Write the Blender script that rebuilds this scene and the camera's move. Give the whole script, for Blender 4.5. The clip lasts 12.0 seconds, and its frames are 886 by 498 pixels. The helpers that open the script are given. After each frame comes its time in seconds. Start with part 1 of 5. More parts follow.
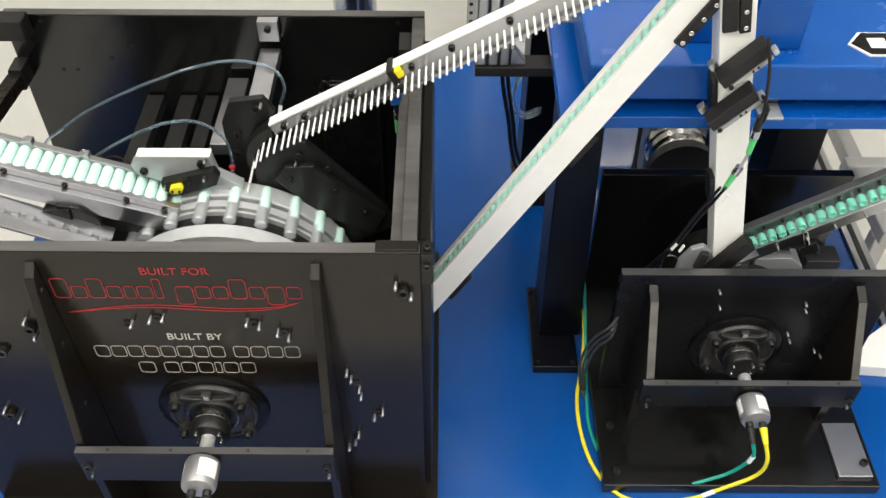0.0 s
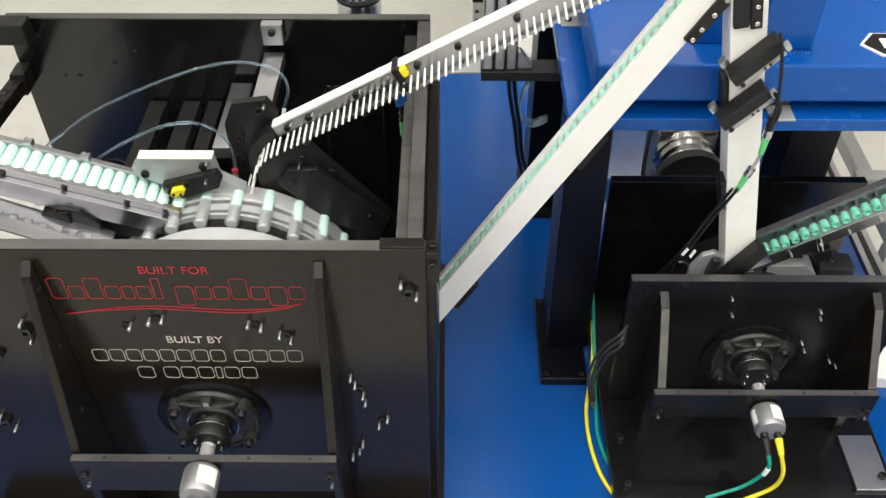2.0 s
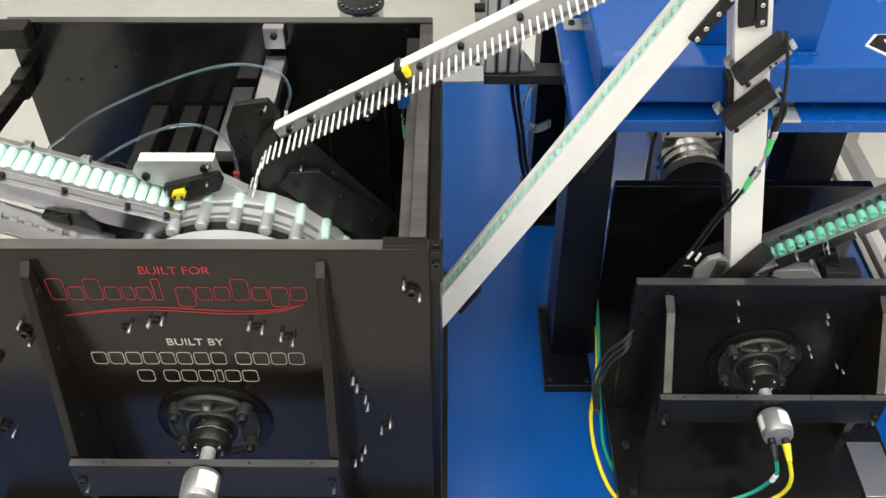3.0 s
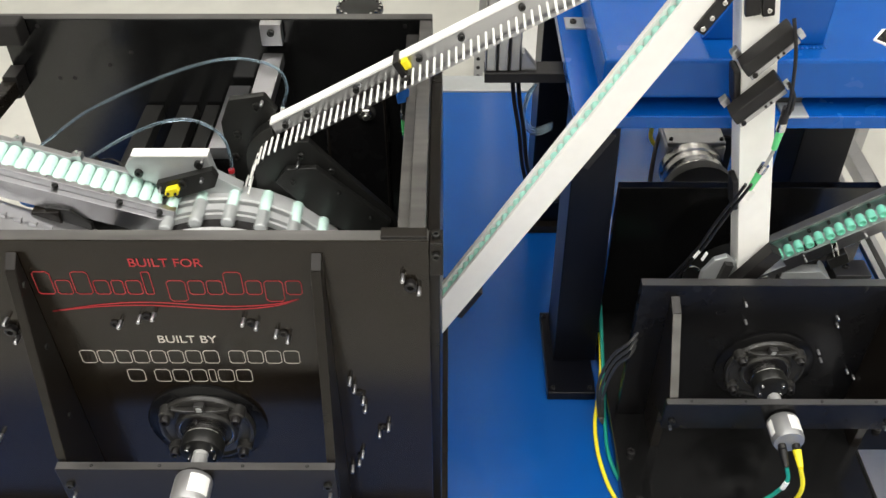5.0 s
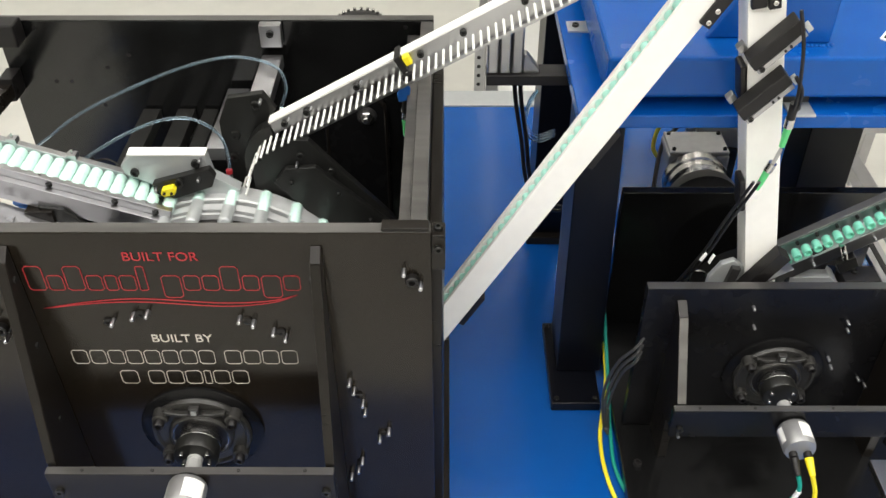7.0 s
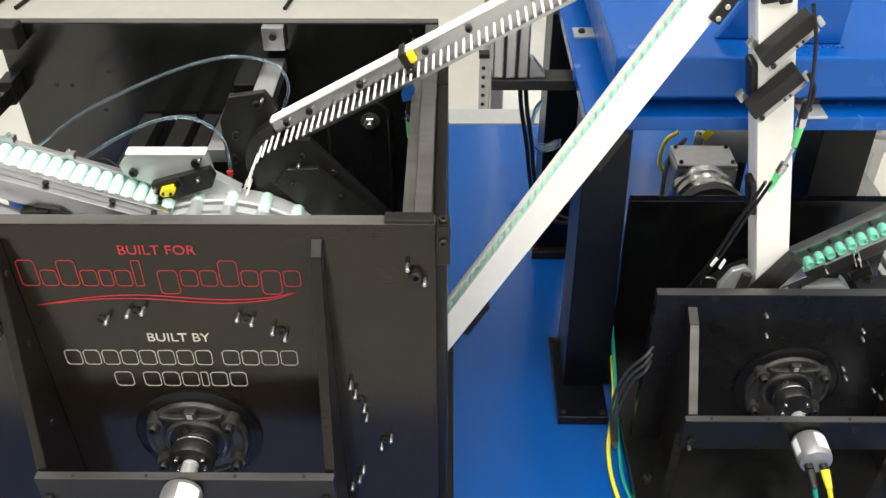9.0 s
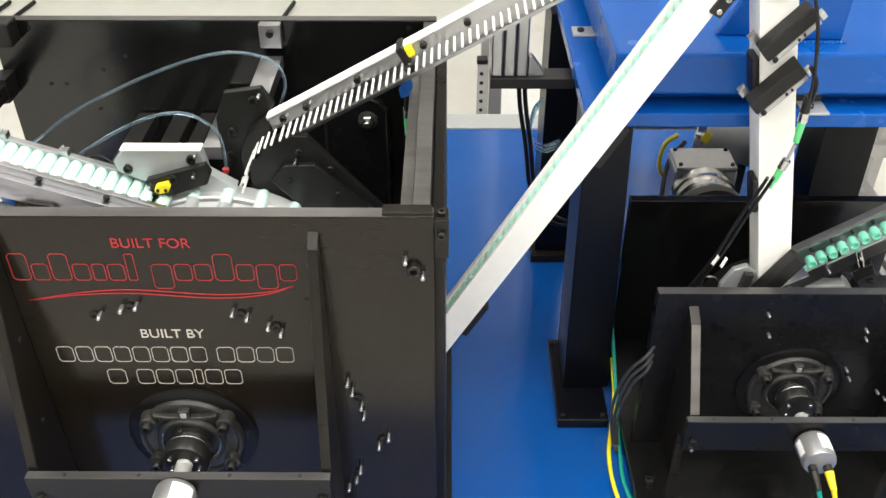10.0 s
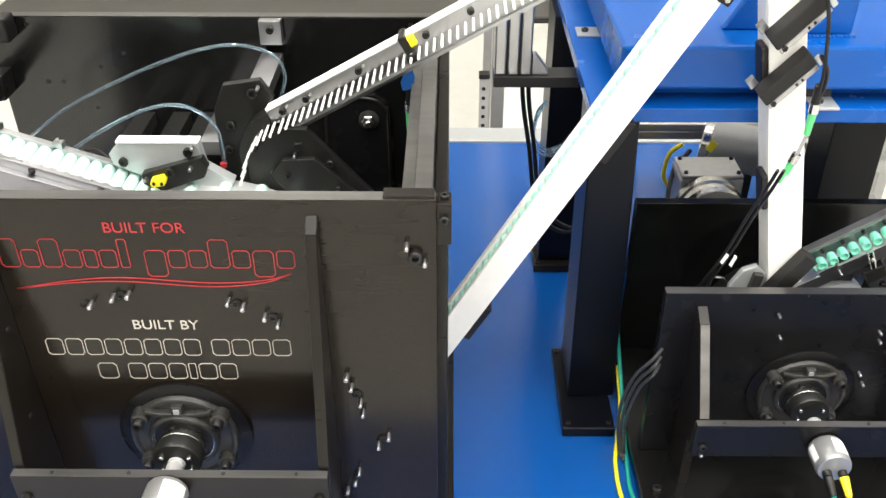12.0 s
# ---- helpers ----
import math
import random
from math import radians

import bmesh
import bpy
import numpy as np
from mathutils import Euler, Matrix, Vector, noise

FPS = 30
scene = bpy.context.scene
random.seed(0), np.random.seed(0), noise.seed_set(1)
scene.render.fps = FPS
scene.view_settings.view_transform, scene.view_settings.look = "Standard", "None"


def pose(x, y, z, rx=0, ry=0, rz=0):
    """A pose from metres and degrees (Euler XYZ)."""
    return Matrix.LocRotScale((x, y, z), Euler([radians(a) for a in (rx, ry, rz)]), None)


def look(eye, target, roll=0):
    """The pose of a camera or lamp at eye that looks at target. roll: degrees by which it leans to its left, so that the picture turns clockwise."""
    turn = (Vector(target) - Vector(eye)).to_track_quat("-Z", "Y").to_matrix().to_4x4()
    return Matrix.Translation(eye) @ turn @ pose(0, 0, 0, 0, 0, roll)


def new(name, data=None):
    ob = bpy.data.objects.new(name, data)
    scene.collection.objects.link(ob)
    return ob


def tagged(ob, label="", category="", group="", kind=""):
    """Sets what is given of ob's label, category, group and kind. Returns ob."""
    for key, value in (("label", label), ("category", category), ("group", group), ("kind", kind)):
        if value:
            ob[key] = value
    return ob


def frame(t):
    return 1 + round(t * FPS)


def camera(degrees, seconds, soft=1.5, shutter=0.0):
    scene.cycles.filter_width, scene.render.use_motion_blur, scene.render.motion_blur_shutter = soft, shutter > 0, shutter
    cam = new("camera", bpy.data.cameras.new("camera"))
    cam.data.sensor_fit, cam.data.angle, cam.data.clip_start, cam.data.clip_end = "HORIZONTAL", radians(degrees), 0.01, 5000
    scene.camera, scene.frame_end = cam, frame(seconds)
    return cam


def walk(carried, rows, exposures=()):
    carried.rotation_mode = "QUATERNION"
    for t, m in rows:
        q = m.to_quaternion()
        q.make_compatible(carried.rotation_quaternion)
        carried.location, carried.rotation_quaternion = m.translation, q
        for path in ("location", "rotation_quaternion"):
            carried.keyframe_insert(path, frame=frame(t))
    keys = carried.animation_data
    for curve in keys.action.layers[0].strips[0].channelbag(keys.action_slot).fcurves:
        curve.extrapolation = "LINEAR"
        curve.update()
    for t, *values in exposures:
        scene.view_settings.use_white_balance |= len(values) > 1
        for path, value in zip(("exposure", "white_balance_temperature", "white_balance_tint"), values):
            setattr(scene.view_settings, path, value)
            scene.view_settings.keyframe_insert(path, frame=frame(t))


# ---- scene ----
cam = camera(52.2, 12.0, soft=1.5, shutter=0.5)
PATH = [
    (0, (-0.035, -0.936, 1.451), (-0.033, 0.447, 0.006), 0.4),
    (0.5, (-0.037, -0.941, 1.44), (-0.036, 0.454, 0.007), 0.4),
    (1, (-0.037, -0.942, 1.428), (-0.039, 0.463, 0.006), 0.2),
    (1.5, (-0.036, -0.943, 1.415), (-0.043, 0.475, 0.005), 0.1),
    (2, (-0.036, -0.944, 1.403), (-0.046, 0.486, 0.004), -0.0),
    (2.5, (-0.037, -0.949, 1.392), (-0.047, 0.495, 0.008), -0.1),
    (3, (-0.038, -0.95, 1.379), (-0.052, 0.505, 0.008), -0.2),
    (5, (-0.039, -0.952, 1.325), (-0.052, 0.542, -0.004), -0.2),
    (5.5, (-0.042, -0.956, 1.313), (-0.049, 0.548, -0.005), -0.1),
    (6, (-0.043, -0.959, 1.302), (-0.051, 0.557, -0.002), -0.1),
    (6.5, (-0.042, -0.959, 1.289), (-0.053, 0.57, 0.0), -0.1),
    (7, (-0.043, -0.96, 1.273), (-0.054, 0.58, -0.003), -0.2),
    (9, (-0.045, -0.966, 1.217), (-0.063, 0.624, 0.003), -0.2),
    (9.5, (-0.047, -0.965, 1.204), (-0.062, 0.634, 0.003), -0.2),
    (10, (-0.046, -0.967, 1.189), (-0.059, 0.641, 0.0), -0.1),
    (10.5, (-0.046, -0.968, 1.175), (-0.062, 0.65, 0.0), -0.2),
    (11, (-0.047, -0.97, 1.16), (-0.062, 0.661, 0.003), -0.1),
    (11.5, (-0.046, -0.971, 1.145), (-0.064, 0.671, 0.002), -0.2),
    (12, (-0.048, -0.971, 1.129), (-0.063, 0.679, 0.0), -0.0),
]
walk(cam, [(t, look(eye, target, roll)) for t, eye, target, roll in PATH],
     [(0, -0.22), (3, -0.20), (6, -0.12), (7.5, -0.04), (9.5, 0.17), (11, 0.41), (12, 0.59)])

# ---- world and light ----
world = bpy.data.worlds.new("hall_air")
world.use_nodes = True
world.node_tree.nodes["Background"].inputs[0].default_value = (0.75, 0.8, 0.88, 1)
world.node_tree.nodes["Background"].inputs[1].default_value = 0.25
scene.world = world
scene.view_settings.exposure = 0.0


# ---- materials ----
def material(name, color, rough=0.5, metal=0.0, spread=0.25, grain=60.0, bump=0.0, coat=0.0, stretch=(1, 1, 1), wear=0.08, spec=0.5):
    """A surface with two scales of variation: broad stains and fine grain."""
    m = bpy.data.materials.new(name)
    m.use_nodes = True
    nt = m.node_tree
    N, L = nt.nodes, nt.links
    b = N["Principled BSDF"]
    co = N.new("ShaderNodeTexCoord")
    mp = N.new("ShaderNodeMapping")
    mp.inputs["Scale"].default_value = stretch
    L.new(co.outputs["Object"], mp.inputs[0])
    fine = N.new("ShaderNodeTexNoise")
    fine.inputs["Scale"].default_value = grain
    fine.inputs["Detail"].default_value = 3
    wide = N.new("ShaderNodeTexNoise")
    wide.inputs["Scale"].default_value = 4.0
    wide.inputs["Detail"].default_value = 5
    L.new(mp.outputs[0], fine.inputs[0])
    L.new(co.outputs["Object"], wide.inputs[0])
    mix = N.new("ShaderNodeMath")
    mix.operation = "MULTIPLY_ADD"
    mix.inputs[1].default_value = 0.45
    L.new(fine.outputs[0], mix.inputs[0])
    half = N.new("ShaderNodeMath")
    half.operation = "MULTIPLY"
    half.inputs[1].default_value = 0.55
    L.new(wide.outputs[0], half.inputs[0])
    L.new(half.outputs[0], mix.inputs[2])
    ramp = N.new("ShaderNodeValToRGB")
    lo, hi = 1 - spread, 1 + spread
    ramp.color_ramp.elements[0].position, ramp.color_ramp.elements[1].position = 0.3, 0.7
    ramp.color_ramp.elements[0].color = (*[min(1, c * lo) for c in color], 1)
    ramp.color_ramp.elements[1].color = (*[min(1, c * hi) for c in color], 1)
    L.new(mix.outputs[0], ramp.inputs[0])
    L.new(ramp.outputs[0], b.inputs["Base Color"])
    rr = N.new("ShaderNodeMapRange")
    rr.inputs[3].default_value, rr.inputs[4].default_value = max(0.02, rough - wear), min(1, rough + wear)
    rr.inputs[1].default_value, rr.inputs[2].default_value = 0.3, 0.7
    L.new(mix.outputs[0], rr.inputs[0])
    L.new(rr.outputs[0], b.inputs["Roughness"])
    b.inputs["Metallic"].default_value = metal
    b.inputs["Coat Weight"].default_value = coat
    b.inputs["Specular IOR Level"].default_value = spec
    b.inputs["Coat Roughness"].default_value = 0.12
    if bump:
        bp = N.new("ShaderNodeBump")
        bp.inputs["Strength"].default_value = bump
        bp.inputs["Distance"].default_value = 0.001
        L.new(fine.outputs[0], bp.inputs["Height"])
        L.new(bp.outputs[0], b.inputs["Normal"])
    return m


def glow(name, color, strength):
    m = bpy.data.materials.new(name)
    m.use_nodes = True
    b = m.node_tree.nodes["Principled BSDF"]
    b.inputs["Base Color"].default_value = (*color, 1)
    b.inputs["Emission Color"].default_value = (*color, 1)
    b.inputs["Emission Strength"].default_value = strength
    return m


BLACK_SATIN = material("black_satin_coat", (0.0100, 0.0082, 0.0066), 0.29, 0.0, 0.15, 120, 0.0, stretch=(0.15, 1, 1), wear=0.025, spec=0.24)
BLACK_PLATE = material("polished_satin_black_plate", (0.0112, 0.0084, 0.0056), 0.20, 0.0, 0.2, 60, 0.0, stretch=(0.15, 1, 1), wear=0.04, spec=0.28)
BLACK_GLOSS = material("black_gloss_coat", (0.0070, 0.0068, 0.0072), 0.26, 0.0, 0.3, 30, 0.0, wear=0.04, spec=0.16)
BLACK_MIRROR = material("polished_black_coat", (0.006, 0.006, 0.006), 0.17, 0.0, 0.3, 12, 0.0, wear=0.05, spec=0.5)
BLACK_PLASTIC = material("black_plastic", (0.010, 0.009, 0.009), 0.44, 0, 0.2, 160, 0.02, wear=0.04, spec=0.36)
# Pale metal: painted sheen of black top edges, also inner rail and gusset facings.
BLACK_EDGE = material("edge_sheen_and_rail_grey", (0.16, 0.155, 0.15), 0.36, 0.8, 0.35, 60, stretch=(0.1, 1, 1))
BLUE = material("blue_machine_enamel", (0.0015, 0.078, 0.355), 0.26, 0, 0.10, 14, 0.008, coat=0.04, wear=0.05, spec=0.32)
BLUE_TOP = material("blue_plate_enamel", (0.0015, 0.068, 0.30), 0.20, 0, 0.06, 3, 0.012, coat=0.2, wear=0.05)
# Dark blue of the legs, with the shade under the beam put into it.
NAVY = material("shaded_navy_enamel", (0.002, 0.0025, 0.005), 0.34, 0, 0.2, 14, 0.01, wear=0.04, spec=0.2)
WHITE = material("white_plastic_sheet", (0.92, 0.91, 0.87), 0.42, 0, 0.04, 50, 0.02)
ALU = material("brushed_aluminium", (0.43, 0.43, 0.44), 0.33, 1.0, 0.06, 45, 0.0, wear=0.03)
ALU_PALE = material("bead_blasted_aluminium", (0.48, 0.50, 0.50), 0.42, 0.5, 0.07, 60, 0.02, wear=0.04)
GEAR_ALU = material("cast_gearbox_metal", (0.38, 0.38, 0.38), 0.42, 0.7, 0.12, 60, 0.05, wear=0.05)
STEEL = material("bright_steel", (0.58, 0.57, 0.56), 0.24, 1.0, 0.10, 90, 0.0, wear=0.04)
FLANGE_IRON = material("dark_cast_iron", (0.028, 0.027, 0.025), 0.36, 0.0, 0.2, 120, 0.06, wear=0.06, spec=0.42)
MAT_GREY = material("dark_grey_mat", (0.085, 0.08, 0.072), 0.55, 0, 0.15, 10, 0.05)
GREY_PAINT = material("grey_machine_paint", (0.36, 0.36, 0.35), 0.38, 0, 0.08, 20, 0.01)
CAST = material("grey_cast_iron", (0.036, 0.035, 0.034), 0.42, 0.2, 0.2, 120, 0.08, wear=0.05, spec=0.4)
DARK_STEEL = material("dark_tool_steel", (0.013, 0.013, 0.012), 0.34, 0.1, 0.25, 40, 0.0, wear=0.05, spec=0.4)
MINT_DEEP = material("sea_green_plastic", (0.40, 0.76, 0.65), 0.35, 0, 0.06, 80)
MINT = material("mint_plastic", (0.22, 0.66, 0.50), 0.35, 0, 0.06, 80)
# Lit copy of mint: ceiling glare on the feed tubes put into the colour.
MINT_LIT = material("mint_plastic_lit_pale", (0.62, 0.85, 0.77), 0.3, 0, 0.05, 80)
YELLOW = material("yellow_plastic", (0.85, 0.72, 0.02), 0.4, 0, 0.08, 80)
GREEN = material("green_cable_sheath", (0.01, 0.30, 0.22), 0.4, 0, 0.1, 80)
GREEN_BRIGHT = material("green_plug", (0.12, 0.62, 0.22), 0.4, 0, 0.1, 80)
RED = material("red_engraving", (0.38, 0.016, 0.024), 0.5, 0, 0.1, 80)
PALE_LINE = material("pale_engraving", (0.50, 0.47, 0.42), 0.5, 0, 0.1, 80)
FLOOR = material("pale_sealed_concrete", (0.66, 0.65, 0.60), 0.4, 0, 0.07, 12, 0.1)
WALL = material("white_wall_paint", (0.74, 0.74, 0.71), 0.6, 0, 0.04, 30, 0.05)
LAMP = glow("ceiling_lamp_glow", (1.0, 0.97, 0.92), 14.0)


# ---- helpers for shapes ----
HOME = {}
FLAT = Matrix.Identity(4)
PLACE = [FLAT]


def seat(own, there, k=(1, 1, 1)):
    """Sets the point own of a thing's drawing down at there, drawn k times as large along x, y and z."""
    return Matrix.Translation(there) @ Matrix.Diagonal((*k, 1)) @ Matrix.Translation([-c for c in own])


UPRIGHT = (0.971, 0.95, 1.085)
STANDING = (0.968, 0.90, 1.047)


def thing(name, at, label, category, group=""):
    ob = new(name)
    at = PLACE[0] @ Vector(at)
    ob.location = at
    ob.empty_display_size = 0.02
    HOME[ob] = Vector(at)
    return tagged(ob, label, category, group)


def part(name, bm, mat, parent=None, label="", bevel=0.0, smooth=False):
    """One mesh object; bm is in world metres."""
    at = HOME[parent] if parent else Vector((0, 0, 0))
    bm.transform(Matrix.Translation(-at) @ PLACE[0])
    bmesh.ops.recalc_face_normals(bm, faces=bm.faces)
    me = bpy.data.meshes.new(name)
    bm.to_mesh(me)
    bm.free()
    me.materials.append(mat)
    if smooth:
        me.shade_smooth()
        me.set_sharp_from_angle(angle=radians(35))
    ob = new(name, me)
    HOME[ob] = at
    if parent:
        ob.parent = parent
    if bevel:
        md = ob.modifiers.new("edge", "BEVEL")
        md.width, md.segments, md.limit_method, md.angle_limit = bevel, 2, "ANGLE", radians(40)
        md.harden_normals = False
    if label:
        ob["label"] = label
    return ob


def setting(name, bm, mat, label, category, bevel=0.0):
    return tagged(part(name, bm, mat, None, "", bevel), label, category, "", "structure")


def box(x0, x1, y0, y1, z0, z1, bm=None):
    bm = bm or bmesh.new()
    r = bmesh.ops.create_cube(bm, size=1)
    for v in r["verts"]:
        v.co = Vector(((x0 + x1) / 2 + v.co.x * (x1 - x0), (y0 + y1) / 2 + v.co.y * (y1 - y0), (z0 + z1) / 2 + v.co.z * (z1 - z0)))
    return bm


def prism(outline, a, b, axis="y", bm=None):
    """A plate: an outline in the plane across axis, from a to b along it."""
    bm = bm or bmesh.new()
    def at(u, v, w):
        return {"x": (w, u, v), "y": (u, w, v), "z": (u, v, w)}[axis]
    lo = [bm.verts.new(at(u, v, a)) for u, v in outline]
    hi = [bm.verts.new(at(u, v, b)) for u, v in outline]
    bm.faces.new(lo)
    bm.faces.new(hi[::-1])
    n = len(lo)
    for i in range(n):
        bm.faces.new((lo[i], lo[(i + 1) % n], hi[(i + 1) % n], hi[i]))
    return bm


def rod(p, q, r, r2=None, seg=20, bm=None):
    bm = bm or bmesh.new()
    p, q = Vector(p), Vector(q)
    d = q - p
    m = Matrix.Translation((p + q) / 2) @ d.to_track_quat("Z", "Y").to_matrix().to_4x4()
    bmesh.ops.create_cone(bm, cap_ends=True, segments=seg, radius1=r, radius2=r if r2 is None else r2, depth=d.length, matrix=m)
    return bm


def lathe(profile, centre, axis="y", seg=48, bm=None):
    """Turned shape: profile of (radius, along) round an axis through centre."""
    bm = bm or bmesh.new()
    c = Vector(centre)
    rings = []
    for r, s in profile:
        ring = []
        for i in range(seg):
            a = 2 * math.pi * i / seg
            u, v = r * math.cos(a), r * math.sin(a)
            off = {"x": (s, u, v), "y": (u, s, v), "z": (u, v, s)}[axis]
            ring.append(bm.verts.new(c + Vector(off)))
        rings.append(ring)
    for k in range(len(rings) - 1):
        for i in range(seg):
            j = (i + 1) % seg
            bm.faces.new((rings[k][i], rings[k][j], rings[k + 1][j], rings[k + 1][i]))
    bm.faces.new(rings[0])
    bm.faces.new(rings[-1])
    return bm


def smooth_line(points, steps=10):
    pts = [Vector(p) for p in points]
    ext = [2 * pts[0] - pts[1]] + pts + [2 * pts[-1] - pts[-2]]
    out = []
    for i in range(1, len(ext) - 2):
        a, b, c, d = ext[i - 1:i + 3]
        for k in range(steps):
            t = k / steps
            out.append(0.5 * (2 * b + (c - a) * t + (2 * a - 5 * b + 4 * c - d) * t * t + (3 * b - a - 3 * c + d) * t ** 3))
    return out + [pts[-1]]


def hose(points, r, seg=8, steps=10, bm=None):
    """A round cable or hose along a smooth line."""
    bm = bm or bmesh.new()
    line = smooth_line(points, steps)
    rings, side = [], None
    for i, p in enumerate(line):
        d = (line[min(i + 1, len(line) - 1)] - line[max(i - 1, 0)]).normalized()
        if side is None:
            side = d.orthogonal()
        side = (side - d * side.dot(d)).normalized()
        up = d.cross(side)
        rings.append([bm.verts.new(p + r * (side * math.cos(2 * math.pi * k / seg) + up * math.sin(2 * math.pi * k / seg))) for k in range(seg)])
    for a, b in zip(rings, rings[1:]):
        for k in range(seg):
            bm.faces.new((a[k], a[(k + 1) % seg], b[(k + 1) % seg], b[k]))
    bm.faces.new(rings[0])
    bm.faces.new(rings[-1])
    return bm


def slanted(p, q, across, thick, w0=0.0, bm=None):
    """A bar in the plane y = const between p and q (x, z): from w0 to w0 + across above the line, y from thick[0] to thick[1]."""
    (x0, z0), (x1, z1) = p, q
    n = Vector((-(z1 - z0), x1 - x0)).normalized()
    lo, hi = n * w0, n * (w0 + across)
    return prism([(x0 + lo.x, z0 + lo.y), (x1 + lo.x, z1 + lo.y), (x1 + hi.x, z1 + hi.y), (x0 + hi.x, z0 + hi.y)], thick[0], thick[1], "y", bm)


# ---- the hall ----
setting("floor", box(-7, 7, -6, 9, -0.85, -0.75), FLOOR, "pale grey sealed concrete factory floor", "floor")
setting("wall_north", box(-7.2, 7.2, 9, 9.2, -0.85, 4.2), WALL, "plain white painted hall wall", "wall")
setting("wall_south", box(-7.2, 7.2, -6.2, -6, -0.85, 4.2), WALL, "plain white painted hall wall", "wall")
setting("wall_west", box(-7.2, -7, -6, 9, -0.85, 4.2), WALL, "plain white painted hall wall", "wall")
setting("wall_east", box(7, 7.2, -6, 9, -0.85, 4.2), WALL, "plain white painted hall wall", "wall")
setting("ceiling", box(-7.2, 7.2, -6.2, 9.2, 4.2, 4.3), WALL, "white hall ceiling", "ceiling")


def ceiling_light(x, y):
    t = thing("ceiling_light", (x, y, 4.1), "long white fluorescent ceiling light, switched on", "light", "ceiling lights")
    part("housing", box(x - 0.75, x + 0.75, y - 0.16, y + 0.16, 4.12, 4.2), WHITE, t, "", 0.01)
    part("diffuser", box(x - 0.72, x + 0.72, y - 0.13, y + 0.13, 4.1, 4.119), LAMP, t, "glowing diffuser")


for lx in (-4.5, -1.5, 1.5, 4.5):
    for ly in (-3.5, -0.5, 2.5, 5.5):
        ceiling_light(lx, ly)
key = bpy.data.lights.new("hall_light", "AREA")
key.shape, key.size, key.size_y, key.energy, key.color = "RECTANGLE", 7.0, 5.0, 375, (1.0, 0.97, 0.93)
lamp = new("hall_light", key)
lamp.matrix_world = look((0.2, -1.7, 4.05), (0.2, -1.7, 0))

# ---- helpers for machine parts ----
def along(p, q, up=(0, 0, 1)):
    """A frame at p: x towards q, y upward across it, z their normal."""
    p, u = Vector(p), (Vector(q) - Vector(p)).normalized()
    w = (Vector(up) - u * u.dot(Vector(up))).normalized()
    n = u.cross(w)
    return Matrix(((u.x, w.x, n.x, p.x), (u.y, w.y, n.y, p.y), (u.z, w.z, n.z, p.z), (0, 0, 0, 1)))


def bar(m, x0, x1, y0, y1, z0, z1, bm=None):
    """A box in the frame m."""
    b = box(x0, x1, y0, y1, z0, z1)
    b.transform(m)
    if bm is None:
        return b
    tmp = bpy.data.meshes.new("tmp")
    b.to_mesh(tmp)
    b.free()
    bm.from_mesh(tmp)
    bpy.data.meshes.remove(tmp)
    return bm


def screw(parent, x, y, z, r=0.0055, mat=None, h=0.005):
    """Socket head screw on a face that looks towards -y, with its sunk hexagon."""
    prof = [(r, 0), (r, -h * 0.85), (r * 0.85, -h), (r * 0.5, -h), (r * 0.5, -h * 0.4)]
    return part("screw", lathe(prof, (x, y, z), "y", 12), mat or DARK_STEEL, parent, "", 0, True)


def top_screw(parent, x, y, z, r=0.005, mat=None, h=0.005):
    prof = [(r, 0), (r, h * 0.85), (r * 0.85, h), (r * 0.5, h), (r * 0.5, h * 0.4)]
    return part("screw", lathe(prof, (x, y, z), "z", 12), mat or DARK_STEEL, parent, "", 0, True)


def dowel(parent, x, y, z, r=0.0032, h=0.013):
    r *= 0.85
    return part("dowel_pin", lathe([(r, 0.002), (r, -h * 0.9), (r * 0.7, -h)], (x, y, z), "y", 12), ALU, parent, "bright steel dowel pin", 0, True)


